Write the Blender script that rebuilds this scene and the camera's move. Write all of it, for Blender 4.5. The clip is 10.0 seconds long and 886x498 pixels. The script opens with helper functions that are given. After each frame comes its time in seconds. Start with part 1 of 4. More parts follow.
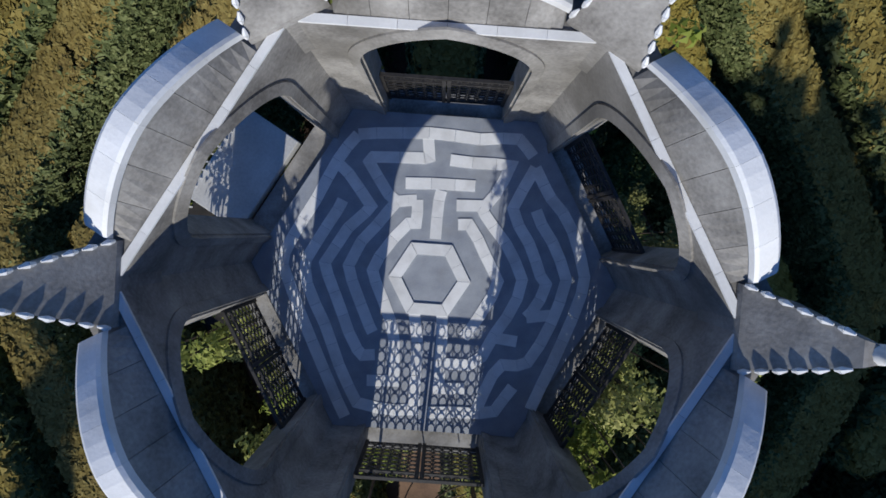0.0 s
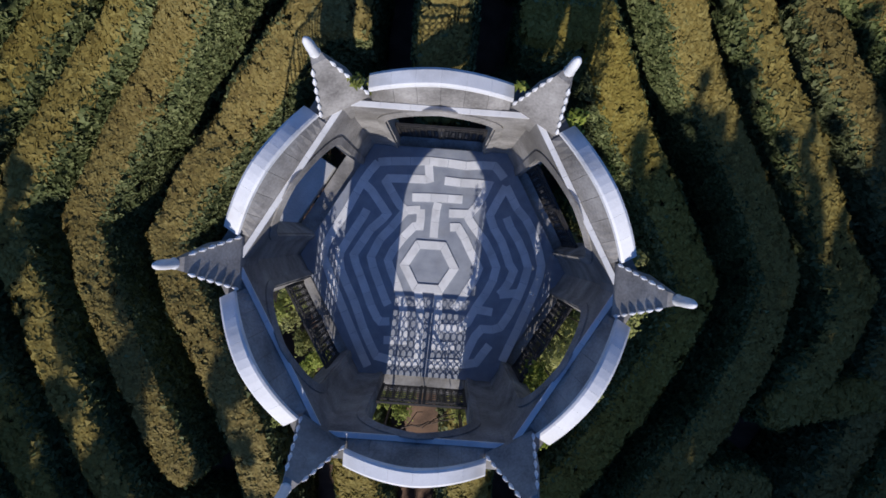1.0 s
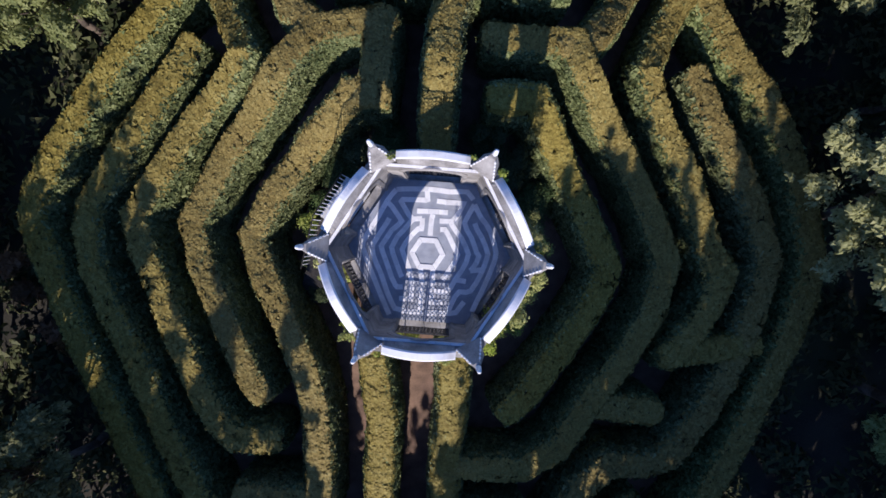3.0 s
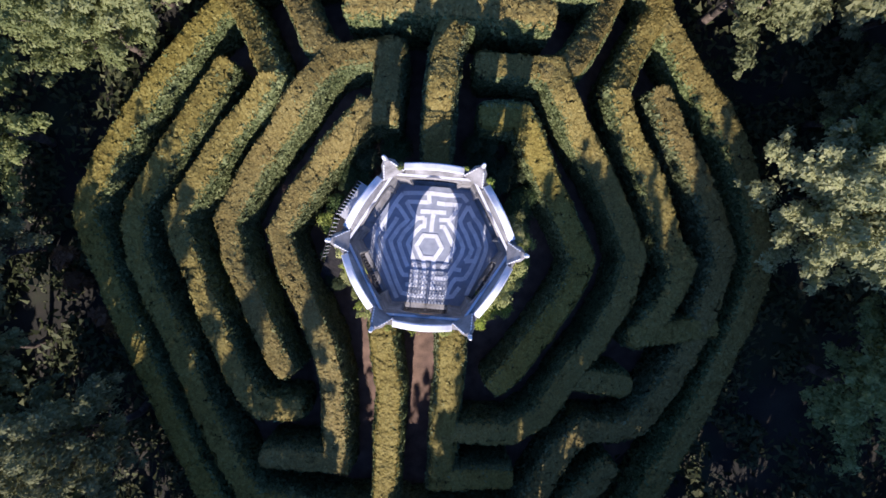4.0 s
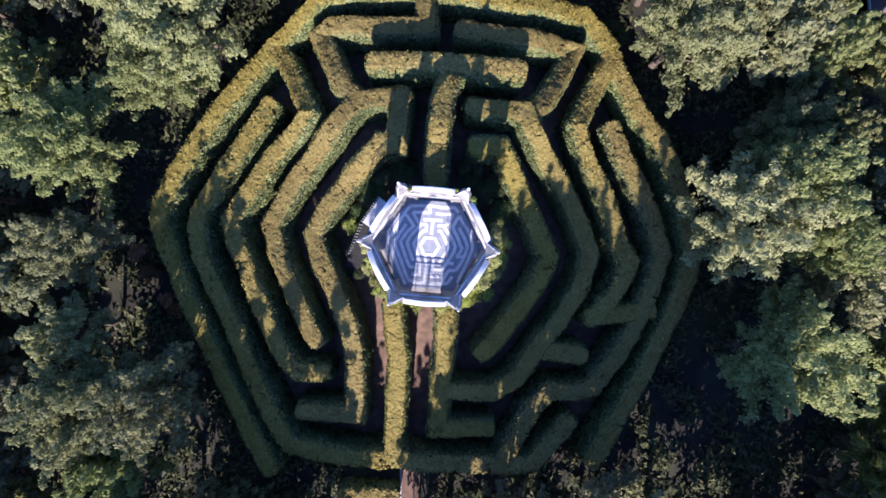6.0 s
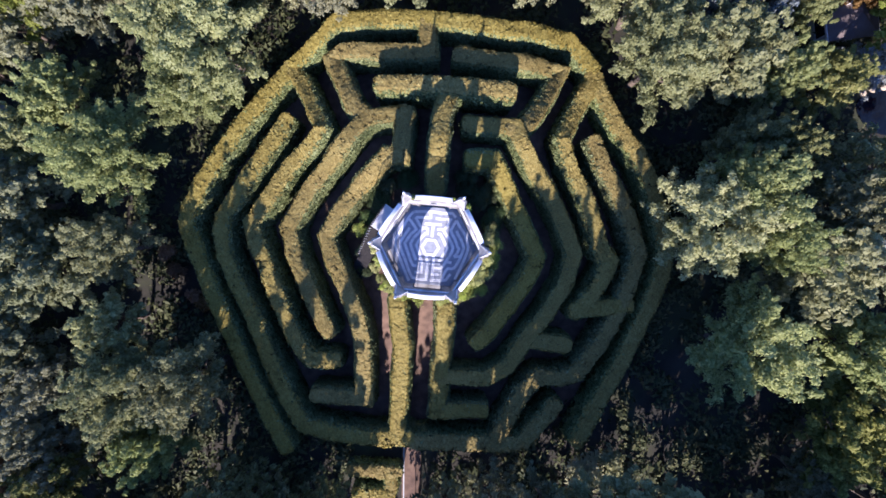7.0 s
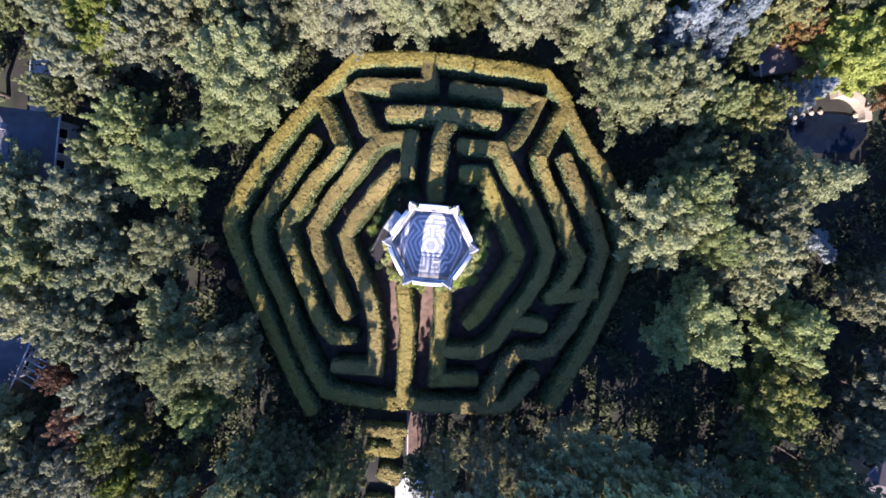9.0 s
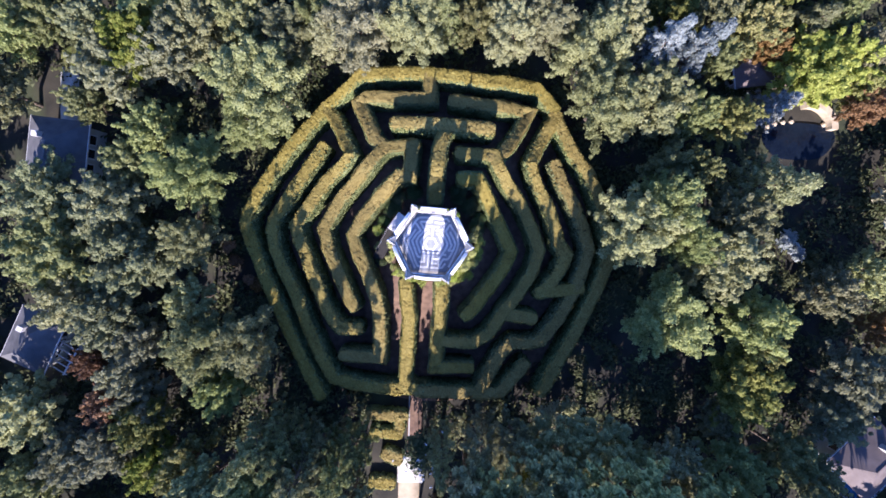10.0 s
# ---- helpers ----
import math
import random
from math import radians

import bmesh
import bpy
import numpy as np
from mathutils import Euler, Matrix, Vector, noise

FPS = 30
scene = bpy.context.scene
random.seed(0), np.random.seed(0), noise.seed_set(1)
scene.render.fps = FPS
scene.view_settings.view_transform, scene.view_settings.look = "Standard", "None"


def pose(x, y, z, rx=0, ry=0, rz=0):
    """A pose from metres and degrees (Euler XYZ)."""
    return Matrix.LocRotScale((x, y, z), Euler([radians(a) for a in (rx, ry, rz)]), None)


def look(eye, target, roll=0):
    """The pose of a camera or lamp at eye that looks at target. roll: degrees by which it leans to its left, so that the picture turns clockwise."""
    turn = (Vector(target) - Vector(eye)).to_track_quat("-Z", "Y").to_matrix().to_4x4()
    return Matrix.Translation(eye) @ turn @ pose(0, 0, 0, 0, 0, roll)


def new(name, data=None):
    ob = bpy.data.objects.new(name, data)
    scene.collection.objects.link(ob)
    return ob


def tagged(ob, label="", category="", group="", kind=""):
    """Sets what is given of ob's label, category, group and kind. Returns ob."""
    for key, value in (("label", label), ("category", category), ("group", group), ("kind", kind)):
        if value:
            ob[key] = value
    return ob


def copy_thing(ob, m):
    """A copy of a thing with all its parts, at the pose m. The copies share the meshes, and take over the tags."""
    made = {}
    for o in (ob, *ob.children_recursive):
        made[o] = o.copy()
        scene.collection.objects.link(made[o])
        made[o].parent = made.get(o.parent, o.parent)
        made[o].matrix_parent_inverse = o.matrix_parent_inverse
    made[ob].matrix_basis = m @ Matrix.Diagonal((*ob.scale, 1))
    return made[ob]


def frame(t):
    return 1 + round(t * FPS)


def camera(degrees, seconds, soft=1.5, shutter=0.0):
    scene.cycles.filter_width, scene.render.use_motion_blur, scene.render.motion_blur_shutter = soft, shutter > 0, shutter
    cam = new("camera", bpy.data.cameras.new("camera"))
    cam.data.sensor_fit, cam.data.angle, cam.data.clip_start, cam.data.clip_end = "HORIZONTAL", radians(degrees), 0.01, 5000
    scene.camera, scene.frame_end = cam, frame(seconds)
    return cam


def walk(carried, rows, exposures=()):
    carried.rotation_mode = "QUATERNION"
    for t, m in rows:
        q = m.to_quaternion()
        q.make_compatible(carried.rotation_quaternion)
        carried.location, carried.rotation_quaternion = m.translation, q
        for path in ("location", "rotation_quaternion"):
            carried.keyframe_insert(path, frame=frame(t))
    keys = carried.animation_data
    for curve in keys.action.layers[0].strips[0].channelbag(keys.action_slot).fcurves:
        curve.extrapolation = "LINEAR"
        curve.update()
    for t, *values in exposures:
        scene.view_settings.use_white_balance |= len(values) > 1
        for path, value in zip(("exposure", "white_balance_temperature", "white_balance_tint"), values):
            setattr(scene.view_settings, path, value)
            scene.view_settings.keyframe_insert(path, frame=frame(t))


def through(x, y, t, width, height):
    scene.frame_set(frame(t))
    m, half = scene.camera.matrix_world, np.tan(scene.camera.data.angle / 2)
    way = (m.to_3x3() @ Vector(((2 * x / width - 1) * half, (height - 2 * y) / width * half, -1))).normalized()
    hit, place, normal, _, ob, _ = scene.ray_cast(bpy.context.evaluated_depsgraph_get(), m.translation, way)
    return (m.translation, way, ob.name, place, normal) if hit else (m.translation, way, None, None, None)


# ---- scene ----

# ------------------------------------------------------------------ camera
cam = camera(80.0, 10.0, soft=1.6)
FLOOR = 4.4  # height of the pavilion's floor above the ground at its foot
ROWS = [  # seconds, x, y, z, then the tilt in degrees about x, y, z of a camera that looks straight down
    (0.0, 0.107, 0.549, 11.247, -1.79, -0.08, 0.00),
    (0.5, 0.142, 0.549, 12.566, -1.67, -0.06, 0.19),
    (1.0, 0.181, 0.522, 13.875, -1.57, -0.03, 0.18),
    (1.5, 0.231, 0.483, 15.248, -1.48, 0.02, 0.18),
    (2.0, 0.308, 0.457, 16.699, -1.42, 0.08, 0.25),
    (2.5, 0.387, 0.487, 18.300, -1.42, 0.13, 0.32),
    (4.0, 0.446, 0.360, 22.938, -1.50, 0.05, 0.53),
    (4.5, 0.461, 0.319, 24.474, -1.47, 0.04, 0.59),
    (5.0, 0.496, 0.325, 26.013, -1.48, 0.03, 0.62),
    (5.5, 0.556, 0.392, 27.547, -1.53, 0.07, 0.71),
    (7.0, 0.623, 0.611, 32.420, -1.54, 0.04, 0.84),
    (7.5, 0.645, 0.641, 34.114, -1.52, 0.01, 0.85),
    (8.0, 0.675, 0.680, 35.806, -1.55, 0.02, 0.90),
    (8.5, 0.713, 0.692, 37.507, -1.62, 0.04, 0.96),
    (9.0, 0.760, 0.697, 39.244, -1.64, 0.05, 1.06),
    (9.5, 0.814, 0.708, 40.990, -1.69, 0.08, 1.14),
    (10.0, 0.876, 0.738, 42.748, -1.74, 0.10, 1.20),
]
EXPOSURES = [(0.0, -0.16, 4760, 13), (1.0, -0.14, 4800, 19), (2.5, 0.32, 4820, 24), (4.0, 0.82, 4800, 28), (5.5, 1.24, 4780, 31), (7.5, 1.42, 4740, 33), (10.0, 1.63, 4740, 32)]
walk(cam, [(t, pose(x, y, z, rx, ry, rz)) for t, x, y, z, rx, ry, rz in ROWS], EXPOSURES)

# ------------------------------------------------------------------ light
SUN_UP, SUN_LEAN = 31.0, 6.5  # elevation; degrees by which shadows lean from +y towards +x
world = bpy.data.worlds.new("sky")
scene.world = world
world.use_nodes = True
wn = world.node_tree.nodes
sky = wn.new("ShaderNodeTexSky")
sky.sky_type = "NISHITA"
sky.sun_disc = False
sky.sun_elevation = radians(SUN_UP)
sky.sun_rotation = radians(180 + SUN_LEAN)
sky.ozone_density, sky.dust_density = 6.0, 0.5
world.node_tree.links.new(sky.outputs[0], wn["Background"].inputs[0])
wn["Background"].inputs[1].default_value = 0.078
sun = new("sun", bpy.data.lights.new("sun", "SUN"))
sun.data.energy, sun.data.angle, sun.data.color = 4.6, radians(0.5), (1.0, 0.80, 0.51)
to_sun = Vector((-math.sin(radians(SUN_LEAN)) * math.cos(radians(SUN_UP)), -math.cos(radians(SUN_LEAN)) * math.cos(radians(SUN_UP)), math.sin(radians(SUN_UP))))
sun.matrix_world = look(60 * to_sun, (0, 0, 0))


# ------------------------------------------------------------------ materials
def surface(name, dark, light, scale=4.0, rough=0.8, bump=0.3, fine=40.0, spots=0.0, spot_colour=(0.05, 0.05, 0.04), piece=0.0, metal=0.0):
    """Two scales of noise between two colours, with fine relief, stains, and a shade of its own for each piece."""
    m = bpy.data.materials.new(name)
    m.use_nodes = True
    n, l = m.node_tree.nodes, m.node_tree.links
    b = n["Principled BSDF"]
    b.inputs["Roughness"].default_value, b.inputs["Metallic"].default_value = rough, metal
    pos = n.new("ShaderNodeNewGeometry")
    a = n.new("ShaderNodeTexNoise")
    a.inputs["Scale"].default_value, a.inputs["Detail"].default_value = scale, 5
    g = n.new("ShaderNodeTexNoise")
    g.inputs["Scale"].default_value, g.inputs["Detail"].default_value = fine, 3
    for t in (a, g):
        l.new(pos.outputs["Position"], t.inputs["Vector"])
    both = n.new("ShaderNodeMath")
    both.operation = "MULTIPLY_ADD"
    both.inputs[1].default_value = 0.4
    l.new(g.outputs[0], both.inputs[0])
    l.new(a.outputs[0], both.inputs[2])
    ramp = n.new("ShaderNodeValToRGB")
    ramp.color_ramp.elements[0].position, ramp.color_ramp.elements[1].position = 0.48, 0.92
    ramp.color_ramp.elements[0].color, ramp.color_ramp.elements[1].color = (*dark, 1), (*light, 1)
    l.new(both.outputs[0], ramp.inputs[0])
    out = ramp.outputs[0]
    if spots:
        s = n.new("ShaderNodeTexNoise")
        s.inputs["Scale"].default_value, s.inputs["Detail"].default_value = scale * 0.45, 6
        l.new(pos.outputs["Position"], s.inputs["Vector"])
        r2 = n.new("ShaderNodeValToRGB")
        r2.color_ramp.elements[0].position, r2.color_ramp.elements[1].position = 0.52, 0.68
        r2.color_ramp.elements[0].color, r2.color_ramp.elements[1].color = (0, 0, 0, 1), (spots, spots, spots, 1)
        l.new(s.outputs[0], r2.inputs[0])
        mx = n.new("ShaderNodeMixRGB")
        l.new(r2.outputs[0], mx.inputs[0])
        l.new(out, mx.inputs[1])
        mx.inputs[2].default_value = (*spot_colour, 1)
        out = mx.outputs[0]
    if piece:
        info = n.new("ShaderNodeObjectInfo")
        k = n.new("ShaderNodeMapRange")
        k.inputs[3].default_value, k.inputs[4].default_value = 1 - piece, 1 + piece
        l.new(info.outputs["Random"], k.inputs[0])
        hs = n.new("ShaderNodeHueSaturation")
        l.new(k.outputs[0], hs.inputs["Value"])
        l.new(out, hs.inputs["Color"])
        out = hs.outputs[0]
    l.new(out, b.inputs["Base Color"])
    if bump:
        bp = n.new("ShaderNodeBump")
        bp.inputs["Strength"].default_value, bp.inputs["Distance"].default_value = bump, 0.02
        l.new(both.outputs[0], bp.inputs["Height"])
        l.new(bp.outputs[0], b.inputs["Normal"])
    return m


def foliage(name, colours, patch=0.25, through=0.25, tint=0.25):
    """Leaves: a colour for each leaf, drifting over larger patches and from plant to plant; some light passes through."""
    m = bpy.data.materials.new(name)
    m.use_nodes = True
    n, l = m.node_tree.nodes, m.node_tree.links
    b = n["Principled BSDF"]
    b.inputs["Roughness"].default_value = 0.6
    b.inputs["Specular IOR Level"].default_value = 0.12
    geo, info = n.new("ShaderNodeNewGeometry"), n.new("ShaderNodeObjectInfo")
    big = n.new("ShaderNodeTexNoise")
    big.inputs["Scale"].default_value, big.inputs["Detail"].default_value = patch, 3
    l.new(geo.outputs["Position"], big.inputs["Vector"])
    s1 = n.new("ShaderNodeMath")
    s1.operation = "MULTIPLY_ADD"
    s1.inputs[1].default_value, s1.inputs[2].default_value = 0.55, -0.12
    l.new(geo.outputs["Random Per Island"], s1.inputs[0])
    s2 = n.new("ShaderNodeMath")
    s2.operation = "MULTIPLY_ADD"
    s2.inputs[1].default_value = 0.7
    l.new(big.outputs[0], s2.inputs[0])
    l.new(s1.outputs[0], s2.inputs[2])
    ramp = n.new("ShaderNodeValToRGB")
    e = ramp.color_ramp.elements
    e[0].color, e[1].color = (*colours[0], 1), (*colours[-1], 1)
    e[0].position, e[1].position = 0.1, 0.85
    for i, c in enumerate(colours[1:-1]):
        e.new(0.1 + 0.75 * (i + 1) / (len(colours) - 1)).color = (*c, 1)
    l.new(s2.outputs[0], ramp.inputs[0])
    k = n.new("ShaderNodeMapRange")
    k.inputs[3].default_value, k.inputs[4].default_value = 1 - tint, 1 + tint
    l.new(info.outputs["Random"], k.inputs[0])
    hs = n.new("ShaderNodeHueSaturation")
    l.new(k.outputs[0], hs.inputs["Value"])
    far = n.new("ShaderNodeMath")
    far.operation = "MULTIPLY"
    far.inputs[1].default_value = 7.31
    l.new(info.outputs["Random"], far.inputs[0])
    part_of = n.new("ShaderNodeMath")
    part_of.operation = "FRACT"
    l.new(far.outputs[0], part_of.inputs[0])
    for socket, low, high in (("Hue", 0.5 - 0.06 * tint, 0.5 + 0.06 * tint), ("Saturation", 1 - 0.5 * tint, 1 + 0.7 * tint)):
        w = n.new("ShaderNodeMapRange")
        w.inputs[3].default_value, w.inputs[4].default_value = low, high
        l.new(part_of.outputs[0], w.inputs[0])
        l.new(w.outputs[0], hs.inputs[socket])
    l.new(ramp.outputs[0], hs.inputs["Color"])
    l.new(hs.outputs[0], b.inputs["Base Color"])
    tr = n.new("ShaderNodeBsdfTranslucent")
    l.new(hs.outputs[0], tr.inputs["Color"])
    mix = n.new("ShaderNodeMixShader")
    mix.inputs[0].default_value = through
    l.new(b.outputs[0], mix.inputs[1])
    l.new(tr.outputs[0], mix.inputs[2])
    l.new(mix.outputs[0], n["Material Output"].inputs[0])
    return m


STONE = surface("weathered pale stone", (0.15, 0.141, 0.127), (0.42, 0.40, 0.368), 2.2, 0.85, 0.4, 30, 0.6, (0.13, 0.12, 0.10), piece=0.06)
COPING = surface("whitewashed coping", (0.76, 0.755, 0.74), (0.88, 0.875, 0.86), 3.0, 0.75, 0.25, 40, 0.4, (0.36, 0.34, 0.3), piece=0.05)
PALE_TILE = surface("pale marble", (0.78, 0.775, 0.76), (0.9, 0.895, 0.88), 6, 0.5, 0.1, 50, 0.25, (0.38, 0.36, 0.33), piece=0.08)
GREY_TILE = surface("grey stone paving", (0.28, 0.30, 0.345), (0.39, 0.41, 0.45), 5, 0.6, 0.15, 60, 0.3, (0.25, 0.24, 0.22))
RAILING = surface("weathered brown painted iron", (0.012, 0.011, 0.01), (0.042, 0.037, 0.032), 15, 0.6, 0.15, 70)
IRON = surface("dark wrought iron", (0.02, 0.02, 0.02), (0.06, 0.055, 0.05), 20, 0.55, 0.1, 80, metal=0.6)
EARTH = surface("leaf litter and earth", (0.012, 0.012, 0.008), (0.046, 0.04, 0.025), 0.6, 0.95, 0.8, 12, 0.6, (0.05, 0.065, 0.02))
PATH = surface("red brown gravel", (0.085, 0.054, 0.034), (0.21, 0.135, 0.085), 2.0, 0.95, 0.6, 25, 0.4, (0.1, 0.06, 0.045))
CONCRETE = surface("pale concrete", (0.42, 0.41, 0.39), (0.66, 0.65, 0.62), 1.5, 0.9, 0.2, 30, 0.3, (0.25, 0.23, 0.2))
SANDSTONE = surface("sandy paving", (0.40, 0.325, 0.205), (0.56, 0.47, 0.315), 1.5, 0.9, 0.3, 25, 0.3, (0.2, 0.16, 0.12))
CREAM = surface("cream paving slabs", (0.55, 0.53, 0.46), (0.72, 0.7, 0.62), 2.0, 0.85, 0.2, 30, 0.4, (0.35, 0.32, 0.25))
# shade put into the colour of the stair's steps and pillars
STAIR_DARK = surface("near-black stair colour", (0.012, 0.011, 0.009), (0.04, 0.034, 0.028), 8, 0.9, 0.5, 40)
# near black, so gaps between the hedge leaves read as deep shade
CORE_DARK = surface("shade-dark hedge core", (0.02, 0.018, 0.009), (0.06, 0.05, 0.022), 6, 0.95, 0.6, 30)
BARK = surface("bark", (0.06, 0.045, 0.03), (0.17, 0.13, 0.09), 5, 0.95, 0.8, 30)
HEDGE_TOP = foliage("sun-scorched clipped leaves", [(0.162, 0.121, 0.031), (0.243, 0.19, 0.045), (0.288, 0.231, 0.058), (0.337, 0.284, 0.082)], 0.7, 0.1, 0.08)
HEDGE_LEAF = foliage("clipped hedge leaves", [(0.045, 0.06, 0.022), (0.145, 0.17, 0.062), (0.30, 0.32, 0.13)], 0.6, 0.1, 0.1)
VINE_LEAF = foliage("climbing vine leaves", [(0.12, 0.145, 0.03), (0.28, 0.305, 0.072), (0.44, 0.44, 0.13)], 1.6)
TREE_LEAF = {
    "oak": foliage("dull green oak leaves", [(0.16, 0.18, 0.067), (0.29, 0.305, 0.122), (0.41, 0.416, 0.184)], 0.25, 0.45),
    "grey": foliage("olive grey leaves", [(0.165, 0.177, 0.088), (0.258, 0.266, 0.138), (0.34, 0.342, 0.192)], 0.25, 0.45),
    "pale": foliage("bleached dry leaves", [(0.205, 0.205, 0.1), (0.335, 0.33, 0.172), (0.44, 0.425, 0.235)], 0.25, 0.45),
    "tall": foliage("thick dull leaves", [(0.12, 0.135, 0.056), (0.25, 0.262, 0.112), (0.40, 0.405, 0.185)], 0.25, 0.12),
    "holm": foliage("dark evergreen leaves", [(0.075, 0.082, 0.034), (0.17, 0.17, 0.075), (0.28, 0.265, 0.13)], 0.25, 0.3),
    "cedar": foliage("grey green needles", [(0.10, 0.118, 0.046), (0.235, 0.25, 0.105), (0.40, 0.405, 0.19)], 0.25, 0.45),
    "silver": foliage("silver blue needles", [(0.15, 0.178, 0.165), (0.30, 0.335, 0.315), (0.47, 0.495, 0.46)], 0.25, 0.45),
    "lime": foliage("yellow green leaves", [(0.083, 0.106, 0.024), (0.212, 0.224, 0.059), (0.354, 0.342, 0.100)], 0.25, 0.45),
    "yellow": foliage("golden leaves", [(0.15, 0.168, 0.04), (0.32, 0.33, 0.09), (0.48, 0.465, 0.155)], 0.25, 0.45),
    "orange": foliage("russet leaves", [(0.13, 0.078, 0.03), (0.27, 0.165, 0.066), (0.40, 0.26, 0.115)], 0.25, 0.45),
}


# ------------------------------------------------------------------ building blocks
def part(name, bm, material, parent, label="", smooth=False):
    """A bmesh as one mesh object under a thing or a part."""
    me = bpy.data.meshes.new(name)
    bmesh.ops.recalc_face_normals(bm, faces=bm.faces)
    bm.to_mesh(me)
    bm.free()
    me.materials.append(material)
    if smooth:
        me.polygons.foreach_set("use_smooth", [True] * len(me.polygons))
    ob = new(name, me)
    ob.parent = parent
    return tagged(ob, label)


def empty(name, at=(0, 0, 0), turn=0.0):
    ob = new(name)
    ob.matrix_basis = pose(*at, 0, 0, turn)
    return ob


def box(bm, lo, hi, bevel=0.0):
    made = bmesh.ops.create_cube(bm, size=1)["verts"]
    for v in made:
        v.co = Vector([lo[i] + (v.co[i] + 0.5) * (hi[i] - lo[i]) for i in range(3)])
    if bevel:
        bmesh.ops.bevel(bm, geom=list({e for v in made for e in v.link_edges}), offset=bevel, segments=1, affect="EDGES")
    return bm


def prism(bm, outline, z0, z1):
    """An upright prism over a plan outline."""
    low, high = [bm.verts.new((x, y, z0)) for x, y in outline], [bm.verts.new((x, y, z1)) for x, y in outline]
    bm.faces.new(low[::-1]), bm.faces.new(high)
    for i in range(len(outline)):
        j = (i + 1) % len(outline)
        bm.faces.new((low[i], low[j], high[j], high[i]))
    return bm


def rod(bm, a, b, r0, r1=None, sides=6):
    """A tapered rod from a to b."""
    a, b = Vector(a), Vector(b)
    q = (b - a).to_track_quat("Z", "Y")
    rings = []
    for p, r in ((a, r0), (b, r0 if r1 is None else r1)):
        rings.append([bm.verts.new(p + q @ Vector((r * math.cos(2 * math.pi * i / sides), r * math.sin(2 * math.pi * i / sides), 0))) for i in range(sides)])
    for i in range(sides):
        j = (i + 1) % sides
        bm.faces.new((rings[0][i], rings[0][j], rings[1][j], rings[1][i]))
    bm.faces.new(rings[0][::-1]), bm.faces.new(rings[1])
    return bm


def lathe(bm, profile, sides=10, at=(0, 0, 0)):
    rings = [[bm.verts.new((at[0] + r * math.cos(2 * math.pi * i / sides), at[1] + r * math.sin(2 * math.pi * i / sides), at[2] + z)) for i in range(sides)] for r, z in profile]
    for a, b in zip(rings, rings[1:]):
        for i in range(sides):
            j = (i + 1) % sides
            bm.faces.new((a[i], a[j], b[j], b[i]))
    bm.faces.new(rings[0][::-1]), bm.faces.new(rings[-1])
    return bm


def mesh_of(name, verts, faces, material):
    me = bpy.data.meshes.new(name)
    verts, faces = np.asarray(verts, np.float32), np.asarray(faces, np.int32)
    k = faces.shape[1]
    me.vertices.add(len(verts))
    me.vertices.foreach_set("co", verts.ravel())
    me.loops.add(faces.size)
    me.loops.foreach_set("vertex_index", faces.ravel())
    me.polygons.add(len(faces))
    me.polygons.foreach_set("loop_start", np.arange(0, faces.size, k, dtype=np.int32))
    me.update(calc_edges=True)
    me.validate()
    me.materials.append(material)
    return me


def leaves_at(points, normals, size, rng, spread=0.9, long=1.5):
    """A pointed leaf at each place, turned at random about its normal."""
    n = len(points)
    nor = normals + rng.normal(0, spread, (n, 3)) * 0.6
    nor /= np.linalg.norm(nor, axis=1)[:, None] + 1e-9
    any_way = rng.normal(0, 1, (n, 3))
    u = np.cross(nor, any_way)
    u /= np.linalg.norm(u, axis=1)[:, None] + 1e-9
    v = np.cross(nor, u)
    s = size * rng.uniform(0.6, 1.35, (n, 1))
    u, v = u * s * long * 0.55, v * s * 0.55
    verts = np.stack([points - u - v, points - u * 0.7 + v, points + u * 1.2], 1).reshape(-1, 3)
    return verts, np.arange(3 * n).reshape(n, 3)


def lumps(p, cell, seed=0):
    """Smooth random lumps between 0 and 1 at each place, one about every cell."""
    q = np.asarray(p) / cell
    i = np.floor(q).astype(np.int64)
    f = q - i
    f = f * f * (3 - 2 * f)
    total = np.zeros(len(q))
    for dx in (0, 1):
        for dy in (0, 1):
            for dz in (0, 1):
                h = (i[:, 0] + dx) * 374761393 + (i[:, 1] + dy) * 668265263 + (i[:, 2] + dz) * 2147483647 + seed * 1274126177
                h = (h ^ (h >> 13)) * 1103515245
                h = ((h ^ (h >> 16)) & 65535) / 65535
                total += h * (f[:, 0] if dx else 1 - f[:, 0]) * (f[:, 1] if dy else 1 - f[:, 1]) * (f[:, 2] if dz else 1 - f[:, 2])
    return total


def ease(v):
    w = np.clip(v, 0, 1)
    return w * w * (3 - 2 * w)


def ground_z(x, y):
    """The mound: level under the pavilion, falling away gently to the flat round it; the north rise is added to shorten
    the pavilion's shadow.
    """
    fall = np.interp(np.hypot(x, y), [4, 5, 6.5, 8, 9.5, 11, 12.5, 14, 16, 22, 30], [-0.3, -0.6, -1.0, -1.4, -1.75, -2.05, -2.3, -2.5, -2.6, -3.0, -3.4])
    return fall + 1.8 * ease((y - 2.5) / 3.5) * (1 - ease((np.abs(x) - 4.5) / 4.5)) * (1 - ease((y - 13) / 5))


